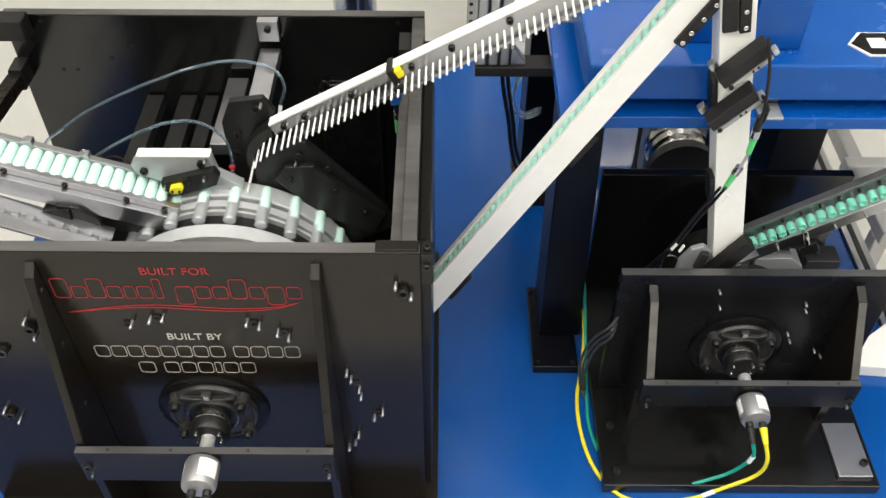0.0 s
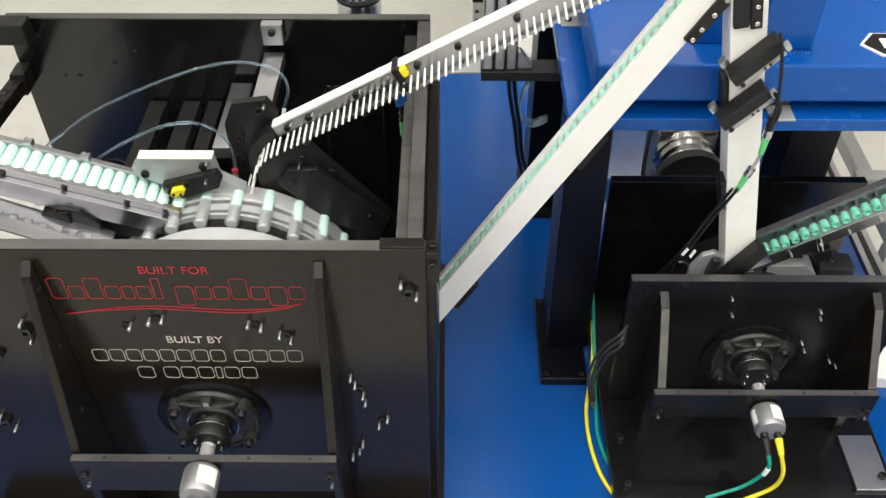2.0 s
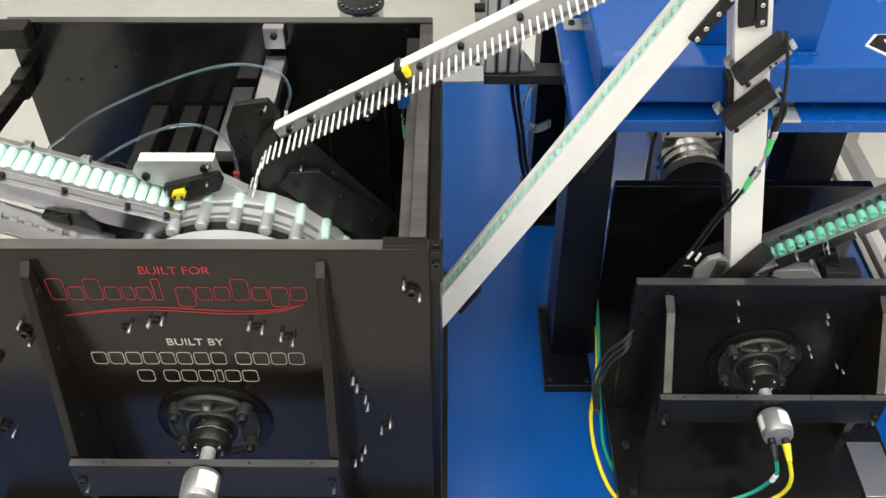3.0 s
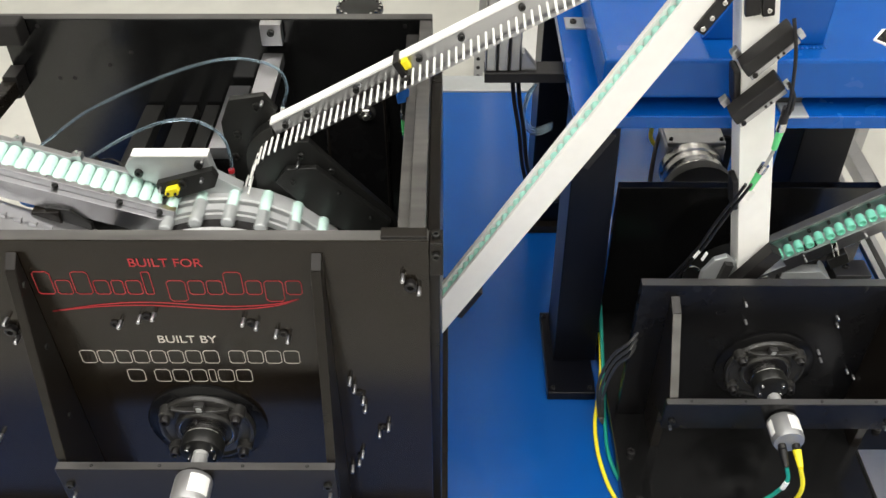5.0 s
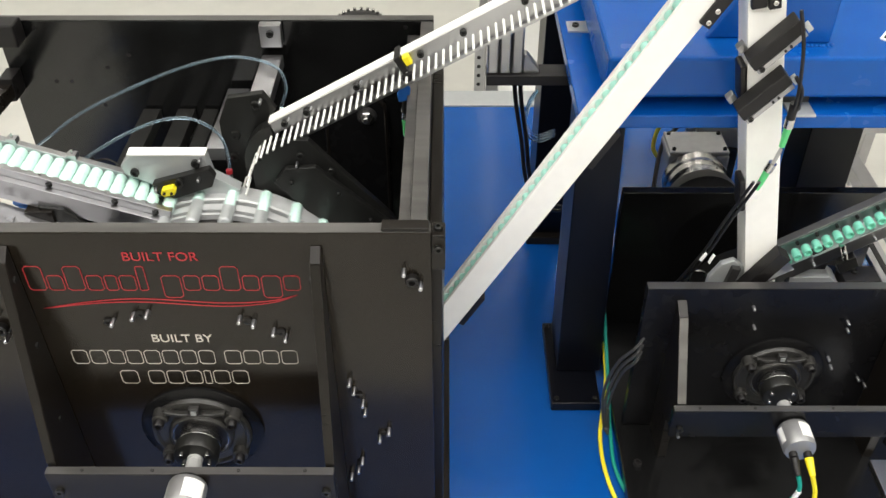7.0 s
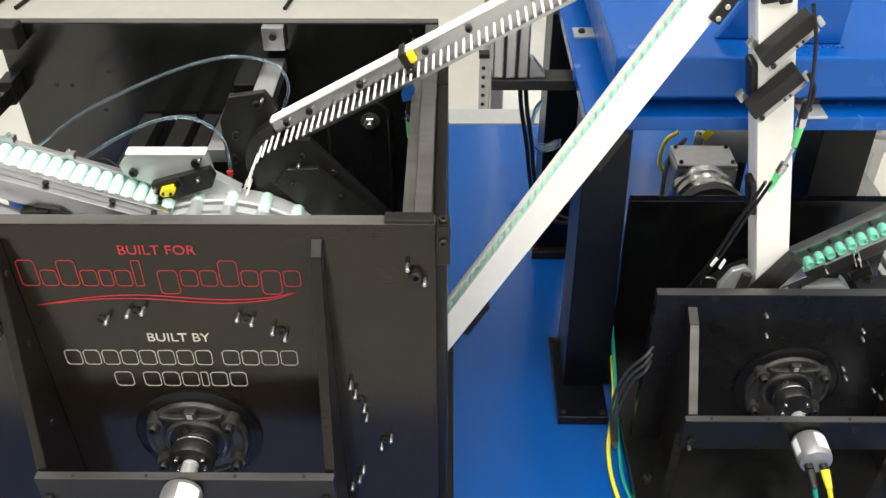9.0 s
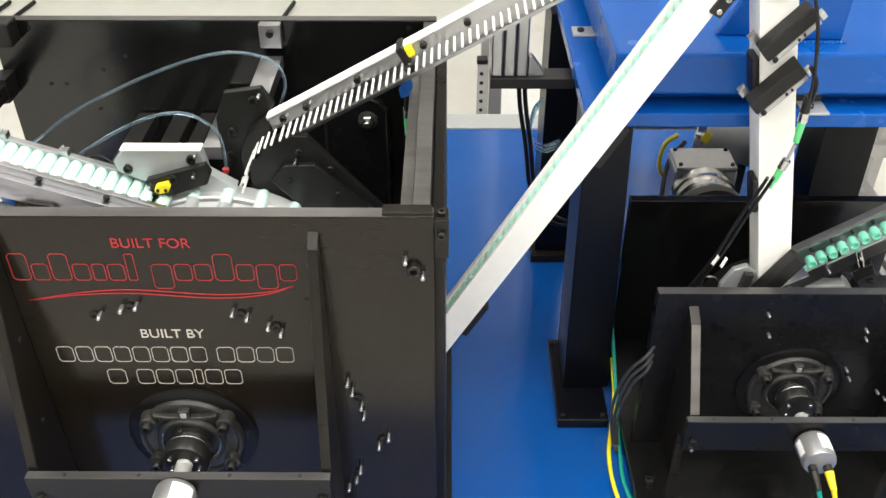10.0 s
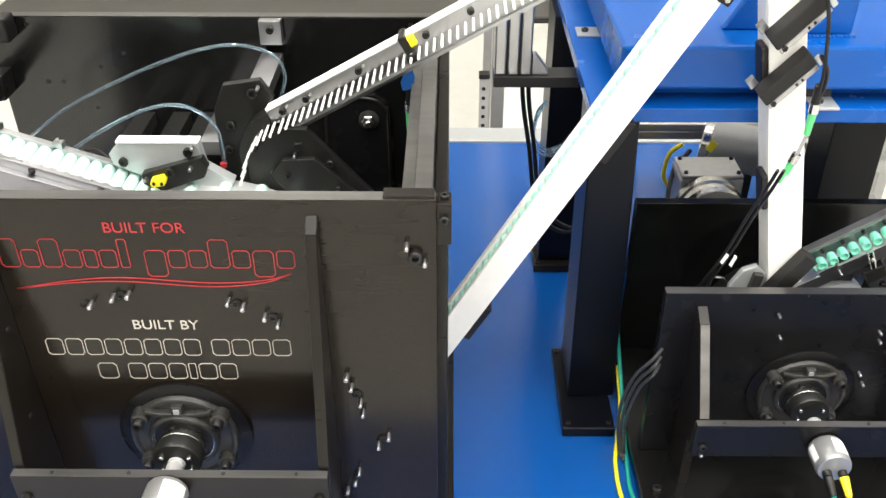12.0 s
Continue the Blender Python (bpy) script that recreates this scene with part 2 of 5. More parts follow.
def bearing_and_encoder(x, y, z, bar_front, yellow):
    """Round flange bearing on a plate, with a shaft, and the encoder on the crossbar before it."""
    t = thing("flange_bearing", (x, y, z), "grey cast iron flange bearing bolted to a black plate", "bearing", "flange bearings")
    part("back_disc", lathe([(0.082, 0.0), (0.082, -0.004), (0.080, -0.005), (0.05, -0.005)], (x, y, z), "y", 56), BLACK_GLOSS, t, "dark back disc", 0, True)
    part("flange", lathe([(0.066, -0.005), (0.067, -0.008), (0.065, -0.013), (0.061, -0.0135), (0.058, -0.010), (0.044, -0.010)], (x, y, z), "y", 56), FLANGE_IRON, t, "", 0, True)
    part("housing", lathe([(0.044, -0.006), (0.043, -0.016), (0.040, -0.019), (0.0375, -0.019), (0.0375, -0.012)], (x, y, z), "y", 48), FLANGE_IRON, t, "", 0, True)
    part("seal_ring", lathe([(0.0372, -0.010), (0.0372, -0.0165), (0.0360, -0.0165), (0.0360, -0.010)], (x, y, z), "y", 48), STEEL, t, "thin bright seal ring", 0, True)
    for sx in (-1, 1):
        for sz in (-1, 1):
            px_, pz_ = x + 0.048 * sx, z + 0.036 * sz
            part("bolt_boss", lathe([(0.0115, -0.004), (0.0105, -0.020), (0.009, -0.021)], (px_, y, pz_), "y", 20), FLANGE_IRON, t, "", 0, True)
            screw(t, px_, y - 0.021, pz_, 0.0072, BLACK_PLASTIC, 0.010)
    rib = [(x - 0.040, z + 0.046), (x - 0.024, z + 0.042), (x + 0.024, z + 0.042), (x + 0.040, z + 0.046), (x + 0.040, z + 0.052), (x + 0.022, z + 0.0475), (x - 0.022, z + 0.0475), (x - 0.040, z + 0.052)]
    part("rib", prism(rib, y - 0.010, y - 0.019), FLANGE_IRON, t, "", 0.0012)
    part("name_pad", box(x - 0.007, x + 0.007, y - 0.021, y - 0.012, z + 0.047, z + 0.060), CAST, t, "small square cast pad", 0.001)
    part("pad_mark", box(x - 0.0035, x + 0.0035, y - 0.0222, y - 0.0205, z + 0.050, z + 0.057), ALU_PALE, t)
    part("inner_ring", lathe([(0.0355, -0.008), (0.0355, -0.013), (0.025, -0.013)], (x, y, z), "y", 40), BLACK_PLASTIC, t, "", 0, True)
    collar = part("locking_collar", lathe([(0.0285, -0.010), (0.0285, -0.031), (0.0275, -0.032), (0.022, -0.032)], (x, y, z), "y", 40), STEEL, t, "bright turned steel collar", 0, True)
    part("set_screw", rod((x - 0.009, y - 0.020, z + 0.025), (x - 0.0105, y - 0.020, z + 0.0292), 0.003, None, 10), BLACK_PLASTIC, collar)
    part("hub", lathe([(0.0275, -0.032), (0.0292, -0.033), (0.0292, -0.050), (0.028, -0.052), (0.024, -0.053), (0.012, -0.053)], (x, y, z), "y", 40), DARK_STEEL, t, "", 0, True)
    for a in (30, 150, 210, 330):
        ca, sa = math.cos(radians(a)), math.sin(radians(a))
        screw(t, x + 0.0195 * ca, y - 0.053, z + 0.0195 * sa, 0.0032, STEEL, 0.004)
    bar_front += 0.014
    e = thing("rotary_encoder", (x, bar_front, z), "silver round rotary encoder with white labels on a black crossbar", "encoder", "rotary encoders")
    part("coupling", lathe([(0.0095, 0.034), (0.0105, 0.032), (0.0105, 0.022), (0.009, 0.020), (0.0105, 0.017), (0.0105, -0.012)], (x, bar_front, z), "y", 28), GREY_PAINT, e, "pale aluminium shaft coupling", 0, True)
    part("flange", lathe([(0.020, -0.011), (0.0225, -0.014), (0.0225, -0.016), (0.021, -0.017)], (x, bar_front, z), "y", 36), DARK_STEEL, e, "", 0, True)
    part("body", lathe([(0.0238, -0.0165), (0.0248, -0.019), (0.0248, -0.053), (0.0232, -0.058), (0.012, -0.0585)], (x, bar_front, z), "y", 44), GEAR_ALU, e, "silver round body", 0, True)
    for a0, a1 in ((20, 88), (150, 178)):
        b = bmesh.new()
        rows = []
        for k in range(9):
            a = radians(a0 + (a1 - a0) * k / 8)
            rows.append([b.verts.new((x + 0.0251 * math.cos(a), bar_front + yy, z + 0.0251 * math.sin(a))) for yy in (-0.022, -0.049)])
        for p_, q_ in zip(rows, rows[1:]):
            b.faces.new((p_[0], p_[1], q_[1], q_[0]))
        part("label", b, WHITE, e, "white paper label")
    for dx, mat_, sheath in ((-0.010, BLACK_PLASTIC, GREEN), (0.012, YELLOW if yellow else BLACK_PLASTIC, YELLOW)):
        s = Vector((x + dx, bar_front - 0.056, z - 0.006))
        part("socket", rod(s, s + Vector((0, -0.010, -0.002)), 0.0065, None, 16), BLACK_PLASTIC, e, "", 0, True)
        part("plug", rod(s + Vector((0, -0.010, -0.002)), s + Vector((0.002, -0.034, -0.014)), 0.0068, 0.0045, 16), mat_, e, "", 0, True)
    return e


def words(text, x0, x1, z0, y, mat, name, label):
    """Thin raised lettering on a face that looks towards -y, from x0 to x1, standing on z0."""
    cu = bpy.data.curves.new(name, "FONT")
    cu.body, cu.extrude = text, 0.0
    ob = bpy.data.objects.new(name, cu)
    scene.collection.objects.link(ob)
    dg = bpy.context.evaluated_depsgraph_get()
    me = bpy.data.meshes.new_from_object(ob.evaluated_get(dg))
    bpy.data.objects.remove(ob)
    bm = bmesh.new()
    bm.from_mesh(me)
    bmesh.ops.remove_doubles(bm, verts=bm.verts, dist=1e-5)
    xs = [v.co.x for v in bm.verts]
    k = (x1 - x0) / (max(xs) - min(xs))
    lo = min(xs)
    for v in bm.verts:
        v.co = Vector((x0 + (v.co.x - lo) * k, y, z0 + v.co.y * k))
    r = bmesh.ops.extrude_face_region(bm, geom=bm.faces[:])
    bmesh.ops.translate(bm, verts=[g for g in r["geom"] if isinstance(g, bmesh.types.BMVert)], vec=(0, -0.0006, 0))
    return bm


def outlined(signs, x0, x1, z0, h, y, line, mat, name, parent, label):
    """A row of plain outlined bars in place of a company's lettering: each sign gives its width, and how far it rises and falls in parts of h."""
    k = (x1 - x0) / sum(w for w, up, down in signs)
    x = x0
    for w, up, down in signs:
        a, b = x + 0.06 * k, x + (w - 0.06) * k
        lo, hi = z0 - down * h, z0 + up * h
        c = 0.16 * min(b - a, hi - lo)
        def ring(d):
            e = c - 0.45 * d
            u0, u1, v0, v1 = a + d, b - d, lo + d, hi - d
            return [(u0 + e, v0), (u1 - e, v0), (u1, v0 + e), (u1, v1 - e), (u1 - e, v1), (u0 + e, v1), (u0, v1 - e), (u0, v0 + e)]
        bm = bmesh.new()
        out, inn = ring(0.0), ring(line)
        vs = [[bm.verts.new((u, yy, v)) for u, v in r] for r, yy in ((out, y), (out, y - 0.0006), (inn, y - 0.0006), (inn, y))]
        for p_, q_ in ((0, 1), (1, 2), (2, 3), (3, 0)):
            for i in range(8):
                j = (i + 1) % 8
                bm.faces.new((vs[p_][i], vs[p_][j], vs[q_][j], vs[q_][i]))
        part(name, bm, mat, parent, label)
        x += w * k


# ---- the blue machine table ----
table = thing("machine_table", (0, 0.5, -0.75), "blue enamelled steel machine table with a pale rear rim", "table")
part("tabletop", box(-0.95, 0.868, -0.50, 1.186, -0.06, 0.0), BLUE_TOP, table, "", 0.004)
part("rim", box(-0.95, 0.868, 1.189, 1.268, -0.06, 0.002), ALU_PALE, table, "pale rear rim", 0.002)
part("edge_rail", box(0.871, 0.912, -0.50, 1.186, -0.05, 0.004), ALU, table, "aluminium edge rail", 0.002)
part("rail_groove", box(0.885, 0.897, -0.50, 1.186, 0.004, 0.0055), DARK_STEEL, table)
for lx in (-0.85, 0.72):
    for ly in (-0.46, 1.06):
        part("leg", box(lx, lx + 0.1, ly, ly + 0.1, -0.75, -0.06), BLUE, table, "", 0.004)

# ---- left machine ----
AX, AZ, FY = -0.375, 0.302, -0.168
BACK = 0.365
left = thing("transfer_machine", (-0.4, 0.1, 0), "black coated plate frame of a rotary transfer machine", "machine")
part("base_plate", box(-0.79, -0.040, -0.24, 0.42, 0.0, 0.025), BLACK_SATIN, left, "", 0.002)
front = part("front_plate", box(-0.79, -0.062, FY, FY + 0.018, 0.025, 0.640), BLACK_PLATE, left, "satin black engraved front plate", 0.0015)
part("rear_plate", box(-0.762, -0.066, BACK, BACK + 0.018, 0.025, 0.642), BLACK_MIRROR, left, "glossy black rear plate", 0.0015)
part("side_plate", box(-0.086, -0.0665, FY + 0.0185, BACK - 0.0005, 0.025, 0.640), BLACK_SATIN, left, "", 0.0015)
part("outer_rail", box(-0.066, -0.050, FY + 0.03, BACK + 0.018, 0.025, 0.585), BLACK_SATIN, left, "", 0.0015)
part("inner_rail", box(-0.101, -0.0865, FY + 0.0185, 0.285, 0.565, 0.622), BLACK_EDGE, left, "", 0.001)
part("rail_end_block", box(-0.106, -0.0865, 0.2855, 0.335, 0.545, 0.632), BLACK_PLASTIC, left, "", 0.001)
part("corner_block", box(-0.0615, -0.046, FY, FY + 0.025, 0.585, 0.636), BLACK_SATIN, left, "", 0.001)
# Thin pale strips hold the reflection seen along the plates' top faces.
part("top_edge", box(-0.7895, -0.0625, FY + 0.0005, FY + 0.0175, 0.6402, 0.6408), BLACK_EDGE, left, "bright top edge, sheen put into its colour")
part("rear_top_edge", box(-0.7615, -0.0665, BACK + 0.0005, BACK + 0.0175, 0.6422, 0.6428), BLACK_EDGE, left, "bright top edge, sheen put into its colour")
part("side_top_edge", box(-0.0855, -0.067, FY + 0.019, BACK - 0.001, 0.6402, 0.6408), BLACK_EDGE, left, "bright top edge, sheen put into its colour")
part("top_clip", box(-0.118, -0.064, FY + 0.001, FY + 0.018, 0.641, 0.6455), BLACK_SATIN, left, "", 0.001)
top_screw(left, -0.054, FY + 0.012, 0.636, 0.005)
screw(left, -0.054, FY, 0.618, 0.005)
for gx in (-0.557, -0.200):
    part("gusset", prism([(FY - 0.0005, 0.025), (FY - 0.0005, 0.622), (FY - 0.016, 0.608), (FY - 0.078, 0.326), (FY - 0.078, 0.025)], gx, gx + 0.0125, "x"), BLACK_SATIN, left, "", 0.001)
    part("gusset_facing", prism([(FY - 0.0165, 0.607), (FY - 0.0782, 0.326), (FY - 0.079, 0.3262), (FY - 0.0173, 0.6072)], gx + 0.0008, gx + 0.0117, "x"), BLACK_SATIN, left)
    for gz, gy in ((0.36, 0.034), (0.48, 0.020), (0.58, 0.012)):
        part("screw", rod((gx + (0.0125 if gx < -0.4 else 0), FY - gy, gz), (gx + (0.015 if gx < -0.4 else -0.0025), FY - gy, gz), 0.004, None, 12), DARK_STEEL, left, "", 0, True)
part("crossbar", box(-0.557, -0.188, FY - 0.0915, FY - 0.0795, 0.244, 0.3195), BLACK_SATIN, left, "", 0.001)
# Pale strip: sheen of the crossbar's top, put into colour.
part("crossbar_edge", box(-0.5565, -0.1885, FY - 0.091, FY - 0.080, 0.3197, 0.3202), BLACK_EDGE, left, "bright top edge, sheen put into its colour")
for sx in (-0.545, -0.200):
    screw(left, sx, FY - 0.0915, 0.285, 0.006)
    dowel(left, sx + 0.002, FY - 0.0915, 0.266, 0.003, 0.008)
for sx in (-0.51, -0.42, -0.31, -0.225):
    top_screw(left, sx, FY - 0.0855, 0.318, 0.0024, None, 0.003)

# engraving, pins and screws on the front plate
bm = words("BUILT FOR", -0.417, -0.330, 0.599, FY - 0.0002, RED, "inscription", "")
part("inscription", bm, RED, front, "red engraved words BUILT FOR")
bm = words("BUILT BY", -0.410, -0.335, 0.4665, FY - 0.0002, PALE_LINE, "inscription", "")
part("inscription", bm, PALE_LINE, front, "pale engraved words BUILT BY")
LOW, TALL, DEEP = (1.0, 1.0, 0.0), (1.1, 1.6, 0.0), (1.15, 1.0, 0.5)
for signs, u0, u1 in (((TALL, LOW, TALL, LOW, (0.8, 1.0, 0.0), LOW, (0.6, 1.6, 0.0)), -0.539, -0.395), ((DEEP, LOW, LOW, TALL, LOW, DEEP, LOW), -0.381, -0.215)):
    outlined(signs, u0, u1, 0.553, 0.0235, FY - 0.0002, 0.0008, RED, "emblem_bar", front, "red outlined bar")
bm = bmesh.new()
swoosh = smooth_line([(-0.530, 0, 0.524), (-0.465, 0, 0.536), (-0.405, 0, 0.540), (-0.314, 0, 0.5335), (-0.255, 0, 0.537), (-0.222, 0, 0.546)], 8)
for off in (0.0, -0.0055):
    pts = [(p.x, p.z + off * math.sin(math.pi * i / (len(swoosh) - 1))) for i, p in enumerate(swoosh)]
    prism(pts + [(u, v - 0.0012) for u, v in pts[::-1]], FY - 0.0002, FY - 0.0008, "y", bm)
part("red_underline", bm, RED, front, "red engraved double underline")
CAP, THIN = (1.0, 1.0, 0.0), (0.5, 1.0, 0.0)
for signs, u0, u1, w0 in (((CAP,) * 8, -0.519, -0.336, 0.427), ((CAP,) * 4, -0.326, -0.231, 0.427), ((CAP,), -0.466, -0.440, 0.390), ((CAP, CAP, CAP, THIN, CAP, CAP), -0.430, -0.298, 0.390)):
    outlined(signs, u0, u1, w0, 0.0245, FY - 0.0002, 0.00065, PALE_LINE, "emblem_bar", front, "pale outlined bar")
for dx, dz in ((-0.450, 0.505), (-0.423, 0.515), (-0.405, 0.519), (-0.295, 0.510), (-0.279, 0.503), (-0.256, 0.489), (-0.242, 0.479), (-0.094, 0.586), (-0.075, 0.565), (-0.170, 0.398), (-0.165, 0.382), (-0.155, 0.357), (-0.153, 0.340), (-0.123, 0.299), (-0.136, 0.284), (-0.163, 0.235), (-0.169, 0.216), (-0.180, 0.199), (-0.587, 0.477), (-0.591, 0.510), (-0.691, 0.297), (-0.676, 0.272)):
    dowel(front, dx, FY, dz, 0.0034)
for dx, dz in ((-0.458, 0.502), (-0.415, 0.515), (-0.287, 0.504), (-0.248, 0.485), (-0.160, 0.368), (-0.130, 0.292), (-0.166, 0.226)):
    screw(front, dx, FY, dz, 0.0055, BLACK_PLASTIC, 0.003)
for dx, dz in ((-0.085, 0.572), (-0.590, 0.492), (-0.645, 0.441), (-0.687, 0.285)):
    screw(front, dx, FY, dz, 0.008, BLACK_PLASTIC, 0.009)
for dx, dz in ((-0.70, 0.63), (-0.56, 0.583), (-0.690, 0.535), (-0.665, 0.535), (-0.11, 0.63), (-0.60, 0.56), (-0.62, 0.49)):
    part("tapped_hole", lathe([(0.0035, 0.0), (0.0035, -0.0008), (0.002, -0.0009)], (dx, BACK, dz), "y", 12), BLACK_PLASTIC, left)
# rear plate: bracket block, cover and nut
part("top_block", box(-0.340, -0.306, 0.348, BACK - 0.0005, 0.604, 0.6415), ALU, left, "aluminium bracket block", 0.001)
screw(left, -0.323, 0.348, 0.628, 0.006)
PLACE[0] = seat((-0.196, 0.2345, 0.545), (-0.180, BACK - 0.0005, 0.472), UPRIGHT)
part("cover_plate", prism([(-0.275, 0.25), (-0.165, 0.25), (-0.158, 0.27), (-0.158, 0.55), (-0.166, 0.575), (-0.185, 0.588), (-0.25, 0.588), (-0.272, 0.575)], 0.2265, 0.2345), BLACK_GLOSS, left, "", 0.003)
part("cover_bead", hose([(-0.27, 0.2265, 0.28), (-0.265, 0.2265, 0.56), (-0.245, 0.2265, 0.58), (-0.19, 0.2265, 0.58), (-0.168, 0.2265, 0.565), (-0.164, 0.2265, 0.54), (-0.164, 0.2265, 0.28)], 0.0028, 6, 8), BLACK_SATIN, left, "", 0, True)
PLACE[0] = FLAT
NY = BACK - 0.0085
part("washer", lathe([(0.0165, 0), (0.0165, -0.003), (0.0155, -0.0035), (0.012, -0.0036)], (-0.180, NY, 0.474), "y", 28), CAST, left, "", 0, True)
part("hex_nut", lathe([(0.0125, -0.003), (0.0125, -0.010), (0.010, -0.012)], (-0.180, NY, 0.474), "y", 6), STEEL, left, "bright hexagon nut", 0.0008)
part("stud", lathe([(0.006, -0.011), (0.006, -0.019), (0.005, -0.020)], (-0.180, NY, 0.474), "y", 16), STEEL, left, "", 0, True)
part("corner_clamp", box(-0.775, -0.716, 0.330, BACK - 0.0005, 0.612, 0.650), BLACK_PLASTIC, left, "", 0.003)
part("stay_bracket", prism([(-0.775, 0.515), (-0.745, 0.52), (-0.742, 0.560), (-0.765, 0.560)], 0.325, BACK - 0.0005), BLACK_PLASTIC, left, "", 0.001)
part("stay_rod", bar(along((-0.755, 0.340, 0.540), (-0.795, 0.10, 0.52)), 0, 0.26, -0.012, 0.012, -0.012, 0.012), BLACK_SATIN, left, "", 0.001)

bearing_and_encoder(AX, FY - 0.0005, AZ, FY - 0.092, False)
PLACE[0] = seat((-0.274, -0.008, 0.572), (-0.258, 0.117, 0.542), (0.971, 1.0, 1.085))

# ---- guide plates above the drum ----
gp = thing("guide_plate", (-0.35, 0.03, 0.5), "dark grey steel guide plates above the pocket drum", "guide plate")
part("rear_guide", prism([(-0.393, 0.40), (-0.393, 0.61), (-0.376, 0.645), (-0.323, 0.652), (-0.306, 0.628), (-0.345, 0.588), (-0.352, 0.50), (-0.352, 0.40)], 0.035, 0.047), DARK_STEEL, gp, "", 0.001)
arc = [(-0.327 + 0.062 * math.cos(a) + 0.03, 0.556 + 0.062 * math.sin(a)) for a in [radians(v) for v in range(105, 200, 10)]]
arc_in = [(-0.327 + 0.047 * math.cos(a) + 0.03, 0.556 + 0.045 * math.sin(a)) for a in [radians(v) for v in range(195, 100, -10)]]
part("curved_rail", prism(arc + arc_in, 0.012, 0.0345), DARK_STEEL, gp, "curved dark rail end", 0.0008)
part("front_guide", prism([(-0.345, 0.500), (-0.347, 0.563), (-0.322, 0.587), (-0.296, 0.601), (-0.258, 0.600), (-0.230, 0.570), (-0.139, 0.475), (-0.120, 0.44), (-0.20, 0.40), (-0.285, 0.46)], 0.001, 0.013), DARK_STEEL, gp, "", 0.001)
part("wear_plate", prism([(-0.314, 0.540), (-0.295, 0.562), (-0.249, 0.564), (-0.221, 0.539), (-0.140, 0.468), (-0.16, 0.43), (-0.249, 0.47)], -0.010, 0.0008), DARK_STEEL, gp, "", 0.0015)
for sx, sz, sy in ((-0.271, 0.578, 0.001), (-0.334, 0.573, 0.001), (-0.228, 0.553, 0.001), (-0.287, 0.541, -0.010), (-0.218, 0.522, -0.010), (-0.172, 0.478, -0.010)):
    screw(gp, sx, sy, sz, 0.0055 if sy > 0 else 0.003)
dowel(gp, -0.277, 0.001, 0.566, 0.003, 0.012)
for sx, sz in ((-0.335, 0.635), (-0.371, 0.590), (-0.378, 0.555)):
    screw(gp, sx, 0.035, sz, 0.007)
dowel(gp, -0.326, 0.035, 0.643, 0.003, 0.012)
part("support_arm", box(-0.358, -0.324, 0.048, 0.222, 0.600, 0.618), ALU, gp, "brushed aluminium support arm", 0.001)
part("low_arm", box(-0.425, -0.388, 0.048, 0.226, 0.540, 0.560), ALU, gp, "brushed aluminium support arm", 0.001)
for px_, w_ in ((-0.52, 0.03), (-0.475, 0.025), (-0.58, 0.03)):
    part("cross_tie", box(px_, px_ + w_, 0.05, 0.2345, 0.50, 0.52), DARK_STEEL, gp, "", 0.001)
part("spring", lathe([(0.022, 0), (0.026, 0.006), (0.022, 0.012), (0.026, 0.018), (0.022, 0.024), (0.026, 0.030), (0.022, 0.036), (0.026, 0.042), (0.022, 0.048)], (-0.418, 0.185, 0.475), "z", 32), DARK_STEEL, gp, "", 0, True)

PLACE[0] = seat((-0.405, -0.038, 0.577), (-0.397, 0.095, 0.558), UPRIGHT)
sb = thing("sensor_bracket", (-0.45, -0.03, 0.5), "pale aluminium sensor bracket with a yellow sensor", "bracket")
part("plate", prism([(-0.519, 0.567), (-0.502, 0.582), (-0.394, 0.584), (-0.388, 0.550), (-0.350, 0.528), (-0.36, 0.515), (-0.45, 0.515), (-0.475, 0.535), (-0.515, 0.552)], -0.032, -0.012), ALU_PALE, sb, "", 0.001)
part("cap", box(-0.506, -0.392, -0.0335, -0.014, 0.5825, 0.5855), WHITE, sb, "pale machined top edge", 0.0008)
part("sensor_plate", prism([(-0.474, 0.546), (-0.387, 0.569), (-0.380, 0.556), (-0.387, 0.541), (-0.451, 0.520), (-0.474, 0.532)], -0.046, -0.0325), DARK_STEEL, sb, "", 0.001)
part("sensor", prism([(-0.461, 0.536), (-0.458, 0.544), (-0.441, 0.548), (-0.437, 0.543), (-0.441, 0.535), (-0.456, 0.532)], -0.058, -0.0465), YELLOW, sb, "yellow plastic photo sensor", 0.0015)
for sx in (-0.455, -0.444):
    part("lens", lathe([(0.0022, 0), (0.0022, -0.002), (0.001, -0.002)], (sx, -0.058, 0.5385), "y", 10), BLACK_PLASTIC, sb)
for sx, sz, sy in ((-0.500, 0.557, -0.032), (-0.408, 0.571, -0.032), (-0.433, 0.549, -0.046)):
    screw(sb, sx, sy, sz, 0.0065)
for sx, sz, sy in ((-0.400, 0.578, -0.032), (-0.403, 0.556, -0.046), (-0.468, 0.540, -0.046)):
    dowel(sb, sx, sy, sz, 0.003, 0.010)
part("shoe", prism([(-0.47, 0.50), (-0.47, 0.513), (-0.352, 0.513), (-0.345, 0.5)], -0.03, 0.0), ALU, sb, "", 0.001)

